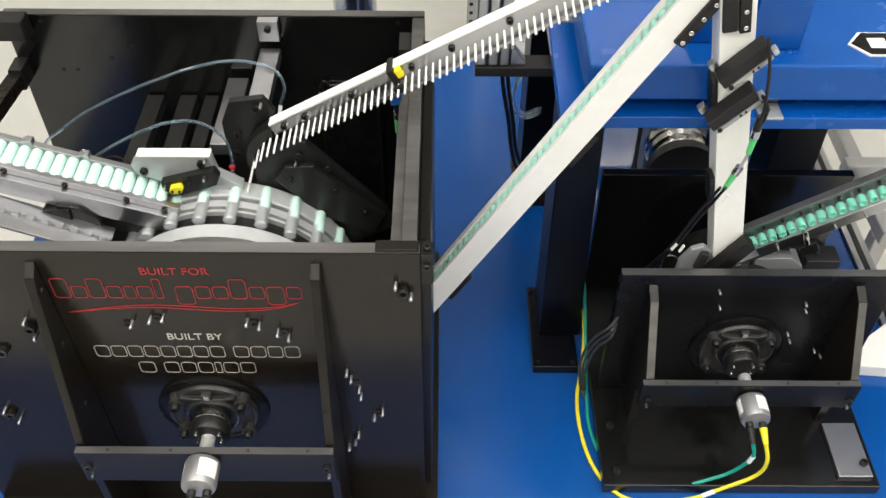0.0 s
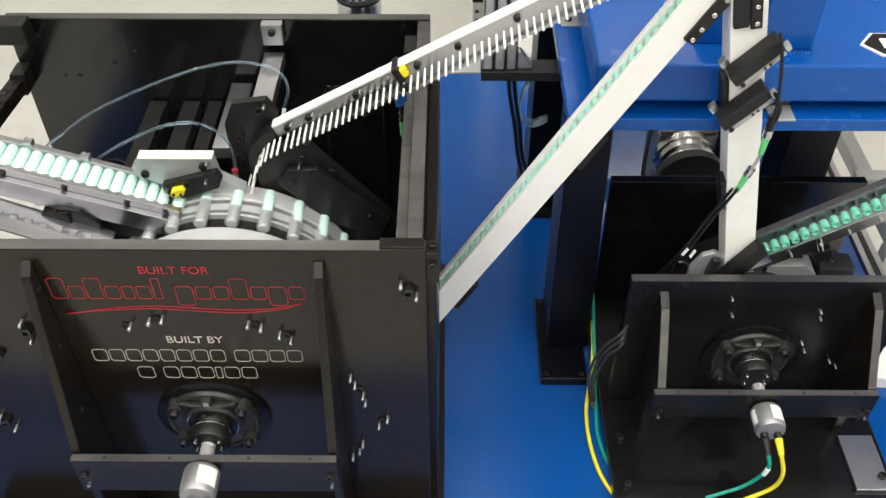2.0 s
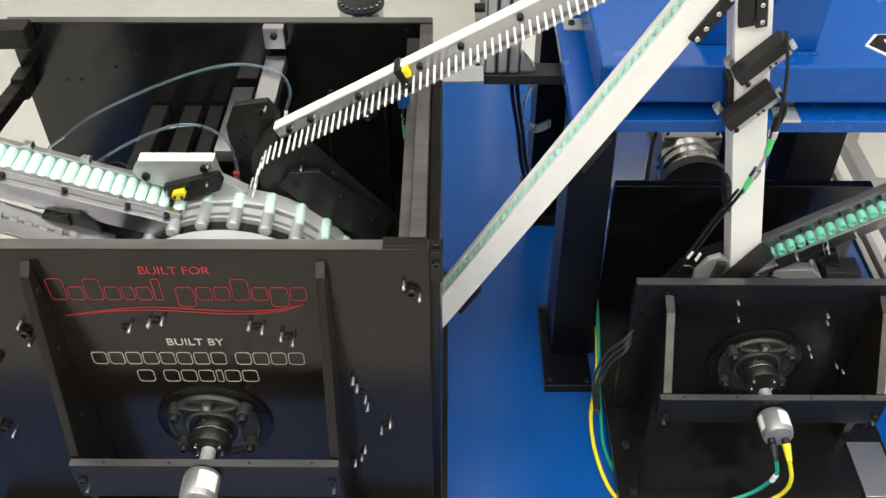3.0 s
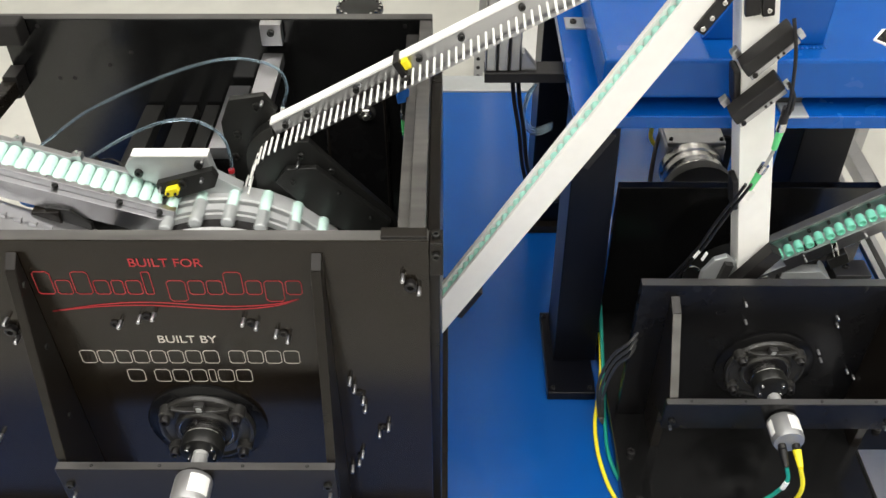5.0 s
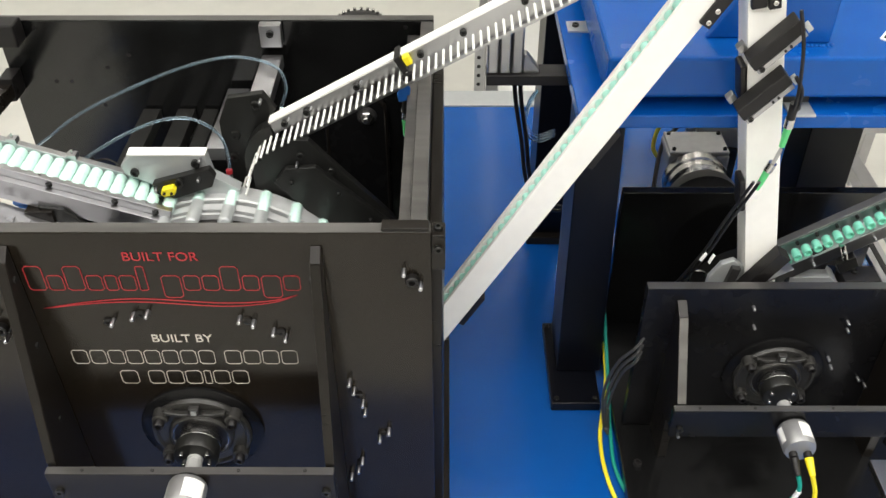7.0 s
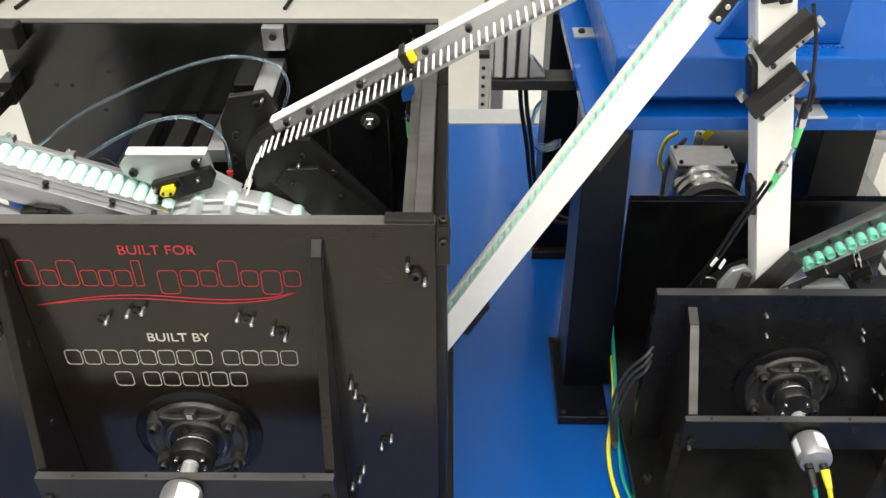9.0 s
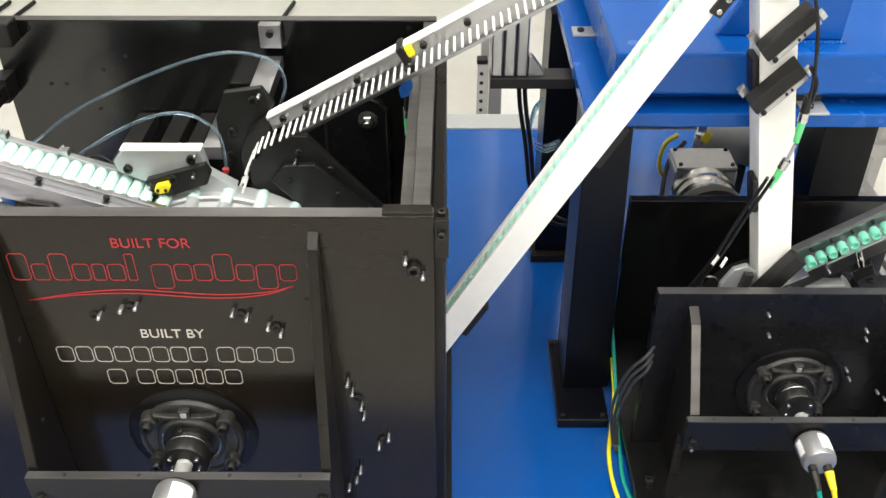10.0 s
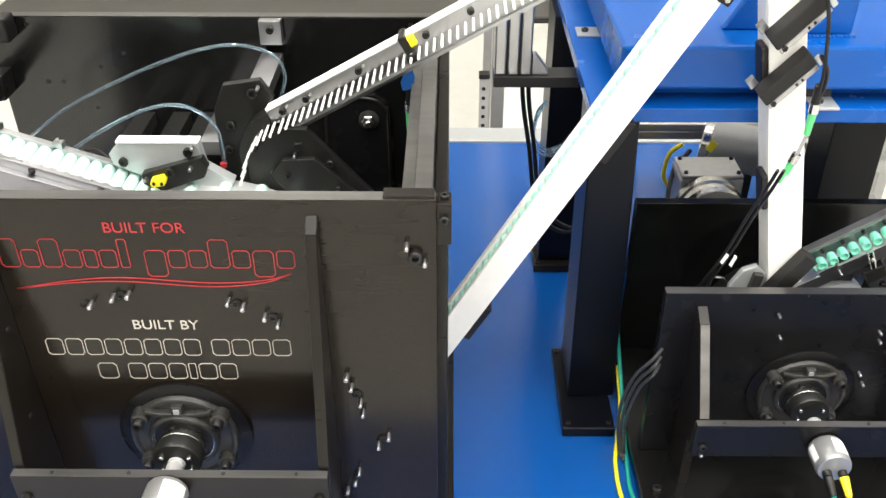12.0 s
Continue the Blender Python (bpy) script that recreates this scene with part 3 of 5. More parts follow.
# ---- clear air hoses ----
CLEAR = material("clear_hose", (0.66, 0.84, 0.97), 0.06, 0, 0.03, 60)
CLEAR.node_tree.nodes["Principled BSDF"].inputs["Transmission Weight"].default_value = 0.93
CLEAR.node_tree.nodes["Principled BSDF"].inputs["IOR"].default_value = 1.3
PLACE[0] = seat((-0.515, 0.145, 0.565), (-0.493, 0.212, 0.549), (1.0, 0.9, 0.93))
h1 = thing("air_hose", (-0.318, 0.139, 0.566), "clear bluish plastic air hose in a tall loop", "hose", "air hoses")
part("hose", hose([(-0.318, 0.139, 0.566), (-0.313, 0.145, 0.595), (-0.303, 0.147, 0.63), (-0.313, 0.15, 0.661), (-0.347, 0.151, 0.677), (-0.392, 0.152, 0.678), (-0.455, 0.152, 0.66), (-0.537, 0.151, 0.624), (-0.617, 0.149, 0.581), (-0.673, 0.147, 0.539), (-0.71, 0.145, 0.506), (-0.728, 0.142, 0.449)], 0.0024), CLEAR, h1, "", 0, True)
part("fitting", rod((-0.319, 0.137, 0.560), (-0.313, 0.145, 0.594), 0.0031, None, 12), WHITE, h1, "white tie", 0, True)
PLACE[0] = seat((-0.3865, 0.02, 0.5427), (-0.366, 0.140, 0.510), UPRIGHT)
h2 = thing("air_hose", (-0.385, 0.02, 0.54), "clear bluish plastic air hose with a red fitting", "hose", "air hoses")
part("hose", hose([(-0.386, 0.02, 0.545), (-0.384, 0.02, 0.560), (-0.388, 0.02, 0.594), (-0.407, 0.02, 0.616), (-0.439, 0.02, 0.627), (-0.482, 0.02, 0.621), (-0.536, 0.02, 0.599), (-0.588, 0.02, 0.571), (-0.615, 0.02, 0.552)], 0.0023), CLEAR, h2, "", 0, True)
part("collar", rod((-0.3865, 0.02, 0.540), (-0.3865, 0.02, 0.5455), 0.0048, None, 14), RED, h2, "red release collar", 0, True)
part("elbow", rod((-0.3865, 0.02, 0.52), (-0.3865, 0.02, 0.540), 0.0046, None, 14), STEEL, h2, "nickel fitting", 0, True)
part("end_sleeve", rod((-0.612, 0.02, 0.553), (-0.588, 0.015, 0.562), 0.0062, None, 14), BLACK_PLASTIC, h2, "black sleeve", 0, True)
lead = thing("sensor_lead", (-0.55, 0.0, 0.55), "thin grey sensor lead over the feed chute", "cable")
part("lead", hose([(-0.588, 0.015, 0.563), (-0.56, 0.01, 0.568), (-0.535, 0.0, 0.555), (-0.52, -0.01, 0.543), (-0.505, -0.02, 0.538), (-0.478, -0.04, 0.535)], 0.0013, 6), BLACK_SATIN, lead, "", 0, True)

# ---- slanted stick rail at the left machine ----
def stick_z(x):
    return 0.651 + 0.556 * (x + 0.254)


PLACE[0] = RAIL_AT = Matrix.Translation((0.022, 0.145, -0.0515))
guide = thing("stick_rail", (-0.1, 0, 0.6), "slanted aluminium rail that feeds white sticks", "rail")
SL = along((-0.30, 0, stick_z(-0.30)), (0.3, 0, stick_z(0.3)), (0, 0, 1))
part("rail", bar(SL, -0.01, 1.50, 0.006, 0.024, -0.010, 0.004), ALU, guide, "", 0.0008)
PLACE[0] = BEND_AT = seat((-0.32, 0.03, 0.61), (-0.303, 0.148, 0.566), (0.968, 1.0, 1.047))
edge = [(p_.x, p_.z) for p_ in smooth_line([(-0.283, 0, 0.640), (-0.304, 0, 0.632), (-0.325, 0, 0.619), (-0.343, 0, 0.600), (-0.355, 0, 0.575)], 6)]
for off, w_, yy, mat_e in ((0.0, 0.0022, 0.024, ALU_PALE), (0.0024, 0.011, 0.027, ALU)):
    band = [(u + 0.5 * off, v - 0.85 * off) for u, v in edge]
    part("curved_end", prism(band + [(u + 0.5 * w_, v - 0.85 * w_) for u, v in band[::-1]], yy, yy + 0.014), mat_e, guide, "bent aluminium rail end", 0.0004)
PLACE[0] = RAIL_AT
part("top_strip", bar(SL, -0.008, 1.50, 0.0242, 0.028, -0.014, 0.005), WHITE, guide, "white top strip", 0.0008)
part("ledge", bar(SL, 0.0, 1.50, -0.0200, -0.0150, -0.0058, 0.002), ALU, guide, "", 0.0005)
part("back_wall", bar(SL, 0.0, 1.50, -0.020, 0.0058, -0.012, -0.006), ALU, guide, "", 0.0005)
for i, s in enumerate((0.012, 0.05, 0.133, 0.235, 0.30, 0.39)):
    c_ = SL @ Vector((s, 0.015, 0.004))
    screw(guide, c_.x, c_.y, c_.z, 0.005)
    c_ = SL @ Vector((s + 0.009, 0.018, 0.004))
    if i < 3:
        dowel(guide, c_.x, c_.y, c_.z, 0.0022, 0.008)
ys = thing("photo_sensor", (-0.108, -0.02, 0.74), "yellow photo sensor in a black clamp on the rail", "sensor")
part("clamp", bar(SL, 0.202, 0.211, 0.004, 0.031, -0.0165, 0.018), BLACK_PLASTIC, ys, "black clamp", 0.001)
part("head", bar(SL, 0.212, 0.222, 0.012, 0.027, 0.006, 0.017), YELLOW, ys, "yellow sensor head", 0.002)
part("foot_block", bar(SL, 0.202, 0.217, -0.002, 0.008, 0.0225, 0.031), BLACK_PLASTIC, ys, "", 0.001)
PLACE[0] = seat((-0.116, 0.033, 0.676), (-0.106, 0.170, 0.627), UPRIGHT)
gl = thing("sensor_cable", (-0.116, 0.059, 0.55), "grey cable plug with green sleeve and blue tape", "cable")
BLUE_TAPE = material("blue_tape", (0.02, 0.16, 0.60), 0.5, 0, 0.15, 80)
tape = bmesh.new()
prism([(-0.124, 0.660), (-0.108, 0.664), (-0.106, 0.680), (-0.111, 0.692), (-0.119, 0.686), (-0.126, 0.672)], 0.030, 0.036, "y", tape)
part("tape", tape, BLUE_TAPE, gl, "crumpled blue tape tag", 0.002)
part("plug", rod((-0.112, 0.045, 0.668), (-0.115, 0.057, 0.634), 0.0065, None, 14), BLACK_PLASTIC, gl, "", 0, True)
part("nut", rod((-0.115, 0.057, 0.634), (-0.116, 0.060, 0.622), 0.0072, None, 14), STEEL, gl, "knurled metal nut", 0, True)
part("sleeve", rod((-0.116, 0.060, 0.622), (-0.116, 0.064, 0.592), 0.006, 0.005, 14), GREEN_BRIGHT, gl, "green sleeve", 0, True)
part("wire", hose([(-0.116, 0.064, 0.592), (-0.115, 0.07, 0.55), (-0.113, 0.08, 0.48), (-0.11, 0.09, 0.40)], 0.0035), BLUE_TAPE, gl, "", 0, True)

# ---- feed chute with pale tubes, from the west ----
def feed_z(x):
    return 0.505 - 0.310 * (x + 0.458)


PLACE[0] = FEED_AT = seat((-0.617, -0.078, 0.557), (-0.595, 0.057, 0.548), UPRIGHT)
feed = thing("feed_chute", (-0.6, -0.04, 0.45), "aluminium feed chute with side rails full of pale tubes", "chute")
FD = along((-0.458, 0, feed_z(-0.458)), (-0.9, 0, feed_z(-0.9)), (0, 0, 1))
FL = 1.60
part("front_rail", bar(along((-0.458, -0.072, feed_z(-0.458)), (-0.9, -0.072, feed_z(-0.9))), -0.004, FL, -0.012, 0.007, -0.006, 0.006), ALU, feed, "", 0.0008)
part("front_lip", bar(along((-0.458, -0.084, feed_z(-0.458)), (-0.9, -0.084, feed_z(-0.9))), 0.0, FL, -0.034, -0.004, -0.0055, 0.0055), ALU, feed, "", 0.0008)
part("back_rail", bar(along((-0.458, -0.015, feed_z(-0.458)), (-0.9, -0.015, feed_z(-0.9))), 0.01, FL, -0.012, 0.010, -0.006, 0.006), ALU, feed, "", 0.0008)
part("floor_strip", bar(along((-0.458, -0.037, feed_z(-0.458)), (-0.9, -0.037, feed_z(-0.9))), 0.0, FL, -0.018, -0.0125, -0.036, 0.026), ALU_PALE, feed, "", 0.0005)
for x_ in (-0.475, -0.53, -0.617, -0.70):
    top_screw(feed, x_, -0.078, feed_z(x_) - 0.002, 0.0045)
    part("pin", rod((x_ - 0.012, -0.072, feed_z(x_)), (x_ - 0.012, -0.072, feed_z(x_) + 0.013), 0.0018, None, 10), STEEL, feed, "", 0, True)
for x_ in (-0.52, -0.60, -0.68):
    part("clip", box(x_ - 0.009, x_ + 0.006, -0.021, -0.007, feed_z(x_) + 0.008, feed_z(x_) + 0.016), ALU, feed, "small holding clip", 0.0008)
    part("clip_stud", rod((x_ - 0.001, -0.014, feed_z(x_) + 0.016), (x_ - 0.001, -0.014, feed_z(x_) + 0.021), 0.0022, None, 10), STEEL, feed, "", 0, True)
part("bracket", box(-0.655, -0.615, -0.10, 0.0, 0.30, 0.525), BLACK_SATIN, feed, "dark support bracket", 0.001)
part("perforated_plate", prism([(-0.60, 0.46), (-0.44, 0.44), (-0.44, 0.487), (-0.60, 0.53)], -0.066, -0.058), CAST, feed, "", 0.001)
for i in range(5):
    part("hole", lathe([(0.0028, 0), (0.0028, -0.0006), (0.001, -0.0007)], (-0.565 + 0.022 * i, -0.066, 0.498 - 0.007 * i), "y", 10), BLACK_PLASTIC, feed)
lowc = thing("lower_chute", (-0.7, -0.12, 0.4), "lower aluminium chute with pale pegs", "chute")
LW = along((-0.555, -0.12, 0.487), (-0.68, -0.12, 0.536))
part("web", bar(LW, 0, 0.8, -0.03, -0.004, -0.004, 0.004), ALU, lowc, "", 0.0008)
part("shelf", bar(LW, 0, 0.8, -0.008, -0.004, -0.03, 0.03), ALU, lowc, "", 0.0005)
for i in range(14):
    c_ = LW @ Vector((0.012 + i * 0.021, 0.0, 0.0))
    part("peg", bar(LW, 0.008 + i * 0.021, 0.018 + i * 0.021, -0.0035, 0.002, -0.004, 0.004), ALU, lowc)
part("drop_bracket", prism([(-0.625, 0.30), (-0.575, 0.30), (-0.575, 0.50), (-0.60, 0.525), (-0.635, 0.53)], -0.095, -0.085), DARK_STEEL, lowc, "", 0.001)
PLACE[0] = seat((-0.672, -0.005, 0.528), (-0.672, 0.120, 0.478))
rag = thing("cloth", (-0.72, 0.05, 0.5), "crumpled blue shop cloth on the chute", "cloth")
bm = bmesh.new()
bmesh.ops.create_icosphere(bm, subdivisions=3, radius=0.016, matrix=Matrix.Translation((-0.672, -0.005, 0.528)))
for v in bm.verts:
    v.co += 0.014 * noise.noise_vector(v.co * 45)
part("cloth", bm, BLUE_TAPE, rag, "", 0, True)

# ---- pocket drum ----
PLACE[0] = FLAT
POCKETS = 26
RT = 0.1960
DY = 0.078
drum = thing("pocket_drum", (AX, DY, AZ), "turned steel pocket drum with dark grooves that carries tubes", "drum")
c0 = (AX, DY, AZ)
RING = material("turned_ring_metal", (0.55, 0.56, 0.56), 0.38, 0.35, 0.10, 60, 0.0, wear=0.04)
part("rear_ring", lathe([(0.15, 0.045), (0.194, 0.045), (0.1965, 0.042), (0.1965, 0.012), (0.194, 0.010), (0.15, 0.010)], c0, "y", 104), RING, drum, "bright turned ring", 0, True)
part("groove", lathe([(0.15, 0.0095), (0.183, 0.0095), (0.183, -0.062), (0.15, -0.062)], c0, "y", 104), BLACK_PLASTIC, drum, "dark groove", 0, True)
part("middle_ring", lathe([(0.18, 0.002), (0.1935, 0.002), (0.1935, -0.012), (0.18, -0.012)], c0, "y", 104), RING, drum, "bright turned ring", 0, True)
part("narrow_ring", lathe([(0.18, -0.0165), (0.1915, -0.0165), (0.1915, -0.0215), (0.18, -0.0215)], c0, "y", 104), RING, drum, "bright turned ring", 0, True)
part("front_disc", lathe([(0.05, -0.0465), (0.1895, -0.0465), (0.1915, -0.049), (0.1915, -0.075), (0.05, -0.078)], c0, "y", 104), RING, drum, "pale machined front disc", 0, True)
part("shaft", rod((AX, FY + 0.019, AZ), (AX, BACK - 0.001, AZ), 0.025, None, 32), STEEL, drum, "", 0, True)
for k in range(POCKETS):
    m_ = Matrix.Translation(c0) @ Matrix.Rotation(2 * math.pi * k / POCKETS, 4, "Y")
    b = lathe([(0.0095, 0.0), (0.0095, -0.046), (0.008, -0.048)], (0, 0.004, RT - 0.002), "y", 16)
    b.transform(m_)
    part("tube_nest", b, ALU_PALE, drum, "", 0, True)

# ---- right machine ----
BX, BZ, RY = 0.4935, 0.158, 0.066
right = thing("loading_machine", (0.5, 0.1, 0), "glossy black plate frame of a tube loading machine", "machine")
part("base_plate", box(0.250, 0.735, -0.141, 0.37, 0.0, 0.025), BLACK_MIRROR, right, "", 0.002)
part("front_plate", box(0.263, 0.725, RY, RY + 0.016, 0.025, 0.344), BLACK_GLOSS, right, "", 0.0015)
# Pale strip for the sheen on the plate's top face.
part("top_edge", box(0.2635, 0.7245, RY + 0.0005, RY + 0.0155, 0.3442, 0.3446), BLACK_EDGE, right, "top edge, sheen put into its colour")
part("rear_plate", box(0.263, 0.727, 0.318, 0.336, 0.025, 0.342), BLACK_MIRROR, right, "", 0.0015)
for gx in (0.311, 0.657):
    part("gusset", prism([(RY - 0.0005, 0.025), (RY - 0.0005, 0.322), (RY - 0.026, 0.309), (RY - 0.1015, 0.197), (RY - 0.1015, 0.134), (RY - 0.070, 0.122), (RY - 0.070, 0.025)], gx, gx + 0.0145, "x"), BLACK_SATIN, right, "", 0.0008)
    part("gusset_facing", prism([(RY - 0.0265, 0.308), (RY - 0.1017, 0.197), (RY - 0.1025, 0.1972), (RY - 0.0273, 0.3084)], gx + 0.0008, gx + 0.0137, "x"), BLACK_EDGE, right, "bright metallic gusset edge")
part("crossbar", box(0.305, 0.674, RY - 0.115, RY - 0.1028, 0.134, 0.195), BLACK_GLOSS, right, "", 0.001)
# Lighter top of the crossbar, its sheen painted as a strip.
part("crossbar_edge", box(0.306, 0.673, RY - 0.1142, RY - 0.1036, 0.1952, 0.1958), BLACK_EDGE, right, "bright top edge, sheen put into its colour")
for sx in (0.319, 0.664):
    screw(right, sx, RY - 0.115, 0.154, 0.0055)
    dowel(right, sx - 0.001, RY - 0.115, 0.141, 0.003, 0.008)
for sx in (0.345, 0.43, 0.55, 0.635):
    top_screw(right, sx, RY - 0.109, 0.1938, 0.0024, None, 0.003)
for sx, sz in ((0.431, 0.308), (0.440, 0.267), (0.585, 0.277), (0.589, 0.260), (0.576, 0.196), (0.585, 0.176), (0.638, 0.147), (0.653, 0.132)):
    dowel(right, sx, RY, sz, 0.0028, 0.010)
for sx, sy in ((0.275, -0.02), (0.275, -0.115), (0.714, -0.10), (0.714, 0.03)):
    top_screw(right, sx, sy, 0.0335 if sx > 0.5 and sy < 0 else 0.025, 0.007, BLACK_PLASTIC, 0.008)
part("foot_plate", box(0.664, 0.724, -0.125, -0.015, 0.0252, 0.033), ALU, right, "bare metal foot plate", 0.001)
bearing_and_encoder(BX, RY - 0.0005, BZ, RY - 0.1155, True)
rd = thing("loading_drum", (BX, 0.195, BZ), "dark steel pocket drum between the black plates", "drum")
part("body", lathe([(0.05, -0.06), (0.115, -0.06), (0.115, 0.06), (0.05, 0.06)], (BX, 0.195, BZ), "y", 64), DARK_STEEL, rd, "", 0, True)
part("rim", lathe([(0.08, -0.075), (0.120, -0.075), (0.120, -0.061), (0.08, -0.061)], (BX, 0.195, BZ), "y", 64), STEEL, rd, "bright rim", 0, True)
part("shaft", rod((BX, RY + 0.018, BZ), (BX, 0.317, BZ), 0.025, None, 28), STEEL, rd, "", 0, True)

# ---- mint tube infeed of the right machine ----
def mint_z(x):
    return 0.336 + 0.610 * (x - 0.528)


PLACE[0] = MINT_AT = seat((0.56, 0.135, 0.3555), (0.546, 0.172, 0.338), STANDING)
GREY_TOP = material("dull_grey_aluminium", (0.16, 0.16, 0.16), 0.4, 0.5, 0.1, 60, 0.01)
inf = thing("infeed_chute", (0.6, 0.13, 0.33), "grey aluminium infeed chute full of mint tubes", "chute")
IN = along((0.520, 0.135, mint_z(0.520)), (0.9, 0.135, mint_z(0.9)))
part("front_rail", bar(IN, -0.004, 1.85, -0.030, -0.0078, 0.0105, 0.0145), ALU, inf, "", 0.0008)
part("floor_strip", bar(IN, -0.004, 1.85, -0.0125, -0.0088, -0.018, 0.0100), ALU_PALE, inf, "", 0.0005)
part("back_rail", bar(IN, -0.012, 1.85, -0.0125, 0.014, -0.024, -0.0185), ALU, inf, "", 0.001)
part("top_cap", bar(IN, -0.012, 1.85, 0.0142, 0.019, -0.034, -0.017), GREY_TOP, inf, "grey top cap", 0.001)
for i in range(9):
    c_ = IN @ Vector((0.03 + 0.033 * i, 0.009, -0.0175))
    part("knob", lathe([(0.003, 0), (0.003, -0.005), (0.002, -0.006)], c_, "y", 12), BLACK_PLASTIC, inf, "", 0, True)
    c_ = IN @ Vector((0.04 + 0.05 * i, -0.020, 0.0145))
    dowel(inf, c_.x, c_.y, c_.z, 0.0026, 0.010)
part("drop_guide", prism([(0.519, 0.326), (0.560, 0.351), (0.556, 0.336), (0.535, 0.318), (0.525, 0.300), (0.523, 0.25), (0.510, 0.25), (0.512, 0.305)], 0.1200, 0.1245), ALU, inf, "curved lower guide", 0.0008)
part("clamp", prism([(0.545, 0.331), (0.556, 0.345), (0.600, 0.368), (0.612, 0.345), (0.604, 0.326)], 0.126, 0.142), CAST, inf, "", 0.001)
part("clamp_hole", lathe([(0.009, 0.1258), (0.009, 0.1245), (0.004, 0.124)], (0.585, 0, 0.342), "y", 18), BLACK_PLASTIC, inf)
part("clamp_rod", rod((0.602, 0.121, 0.372), (0.614, 0.119, 0.345), 0.0055, None, 14), STEEL, inf, "", 0, True)
part("clamp_block", bar(along((0.606, 0.13, 0.328), (0.636, 0.13, 0.345)), 0.0, 0.032, -0.016, 0.006, -0.012, 0.012), DARK_STEEL, inf, "", 0.001)
part("shadow_plate", prism([(0.535, 0.300), (0.600, 0.300), (0.604, 0.325), (0.545, 0.330)], 0.146, 0.152), BLACK_PLASTIC, inf, "", 0.001)
PLACE[0] = seat((0.60, 0.14, 0.28), (0.589, 0.180, 0.262), STANDING)
blk = thing("tool_block", (0.56, 0.14, 0.2), "pale chamfered aluminium block behind the black plate", "block")
part("block", prism([(0.530, 0.20), (0.530, 0.300), (0.598, 0.301), (0.622, 0.280), (0.625, 0.20)], 0.120, 0.170), ALU_PALE, blk, "", 0.001)
part("side_block", box(0.632, 0.695, 0.130, 0.175, 0.20, 0.285), CAST, blk, "dark mottled side block", 0.001)
top_screw(blk, 0.655, 0.155, 0.285, 0.006)
PLACE[0] = seat((0.41, 0.085, 0.33), (0.404, 0.132, 0.316), STANDING)
mb = thing("end_stop", (0.41, 0.085, 0.25), "small bright end stop with a tab behind the black plate", "block")
part("plate", prism([(0.376, 0.25), (0.440, 0.25), (0.436, 0.345), (0.416, 0.360), (0.396, 0.352), (0.380, 0.325)], 0.082, 0.094), ALU_PALE, mb, "", 0.002)
part("tab", prism([(0.405, 0.315), (0.420, 0.318), (0.426, 0.350), (0.412, 0.352)], 0.070, 0.0815), CAST, mb, "", 0.0008)
part("hook", hose([(0.350, 0.09, 0.30), (0.348, 0.08, 0.335), (0.355, 0.075, 0.345), (0.366, 0.075, 0.342), (0.372, 0.078, 0.335)], 0.0025), STEEL, mb, "small wire hook", 0, True)

# ---- upright drop chute with sensors ----
PLACE[0] = FLAT
drop = thing("drop_chute", (0.452, 0.07, 0.30), "white plastic upright drop chute with black clips", "chute")
DC = along((0.443, 0.130, 0.373), (0.3695, 0.130, 0.740), (1, 0, 0))
part("front_cover", bar(DC, -0.07, 0.70, -0.024, 0.024, -0.008, 0.0), WHITE, drop, "", 0.001)
part("side_cover", bar(DC, -0.07, 0.70, -0.024, -0.016, 0.0005, 0.034), WHITE, drop, "", 0.001)
part("far_cover", bar(DC, -0.07, 0.70, 0.016, 0.024, 0.0005, 0.034), WHITE, drop, "", 0.001)
part("rear_cover", bar(DC, -0.07, 0.70, -0.024, 0.024, 0.0345, 0.042), WHITE, drop, "", 0.001)
for s in (0.305, 0.115):
    part("clip", bar(DC, s - 0.028, s + 0.028, -0.034, -0.0245, -0.012, 0.02), BLACK_PLASTIC, drop, "black clip", 0.003)
part("fork", bar(DC, 0.415, 0.70, -0.022, -0.002, -0.018, -0.0085), BLACK_PLASTIC, drop, "black fork bracket", 0.002)
part("strap", bar(DC, 0.411, 0.70, 0.0, 0.015, -0.018, -0.0085), BLACK_PLASTIC, drop, "black strap", 0.001)
for s in (0.42, 0.445, 0.49, 0.53):
    c_ = DC @ Vector((s, 0.0075, -0.018))
    screw(drop, c_.x, c_.y, c_.z, 0.0035, STEEL, 0.003)
part("lower_bar", bar(along((0.425, 0.105, 0.312), (0.471, 0.105, 0.385)), -0.03, 0.086, -0.011, 0.011, -0.012, 0.012), BLACK_PLASTIC, drop, "black lower stop bar", 0.001)
part("lower_tongue", bar(along((0.447, 0.122, 0.313), (0.501, 0.132, 0.337)), 0.0, 0.06, -0.004, 0.0, -0.012, 0.012), ALU, drop, "thin metal tongue", 0.0005)


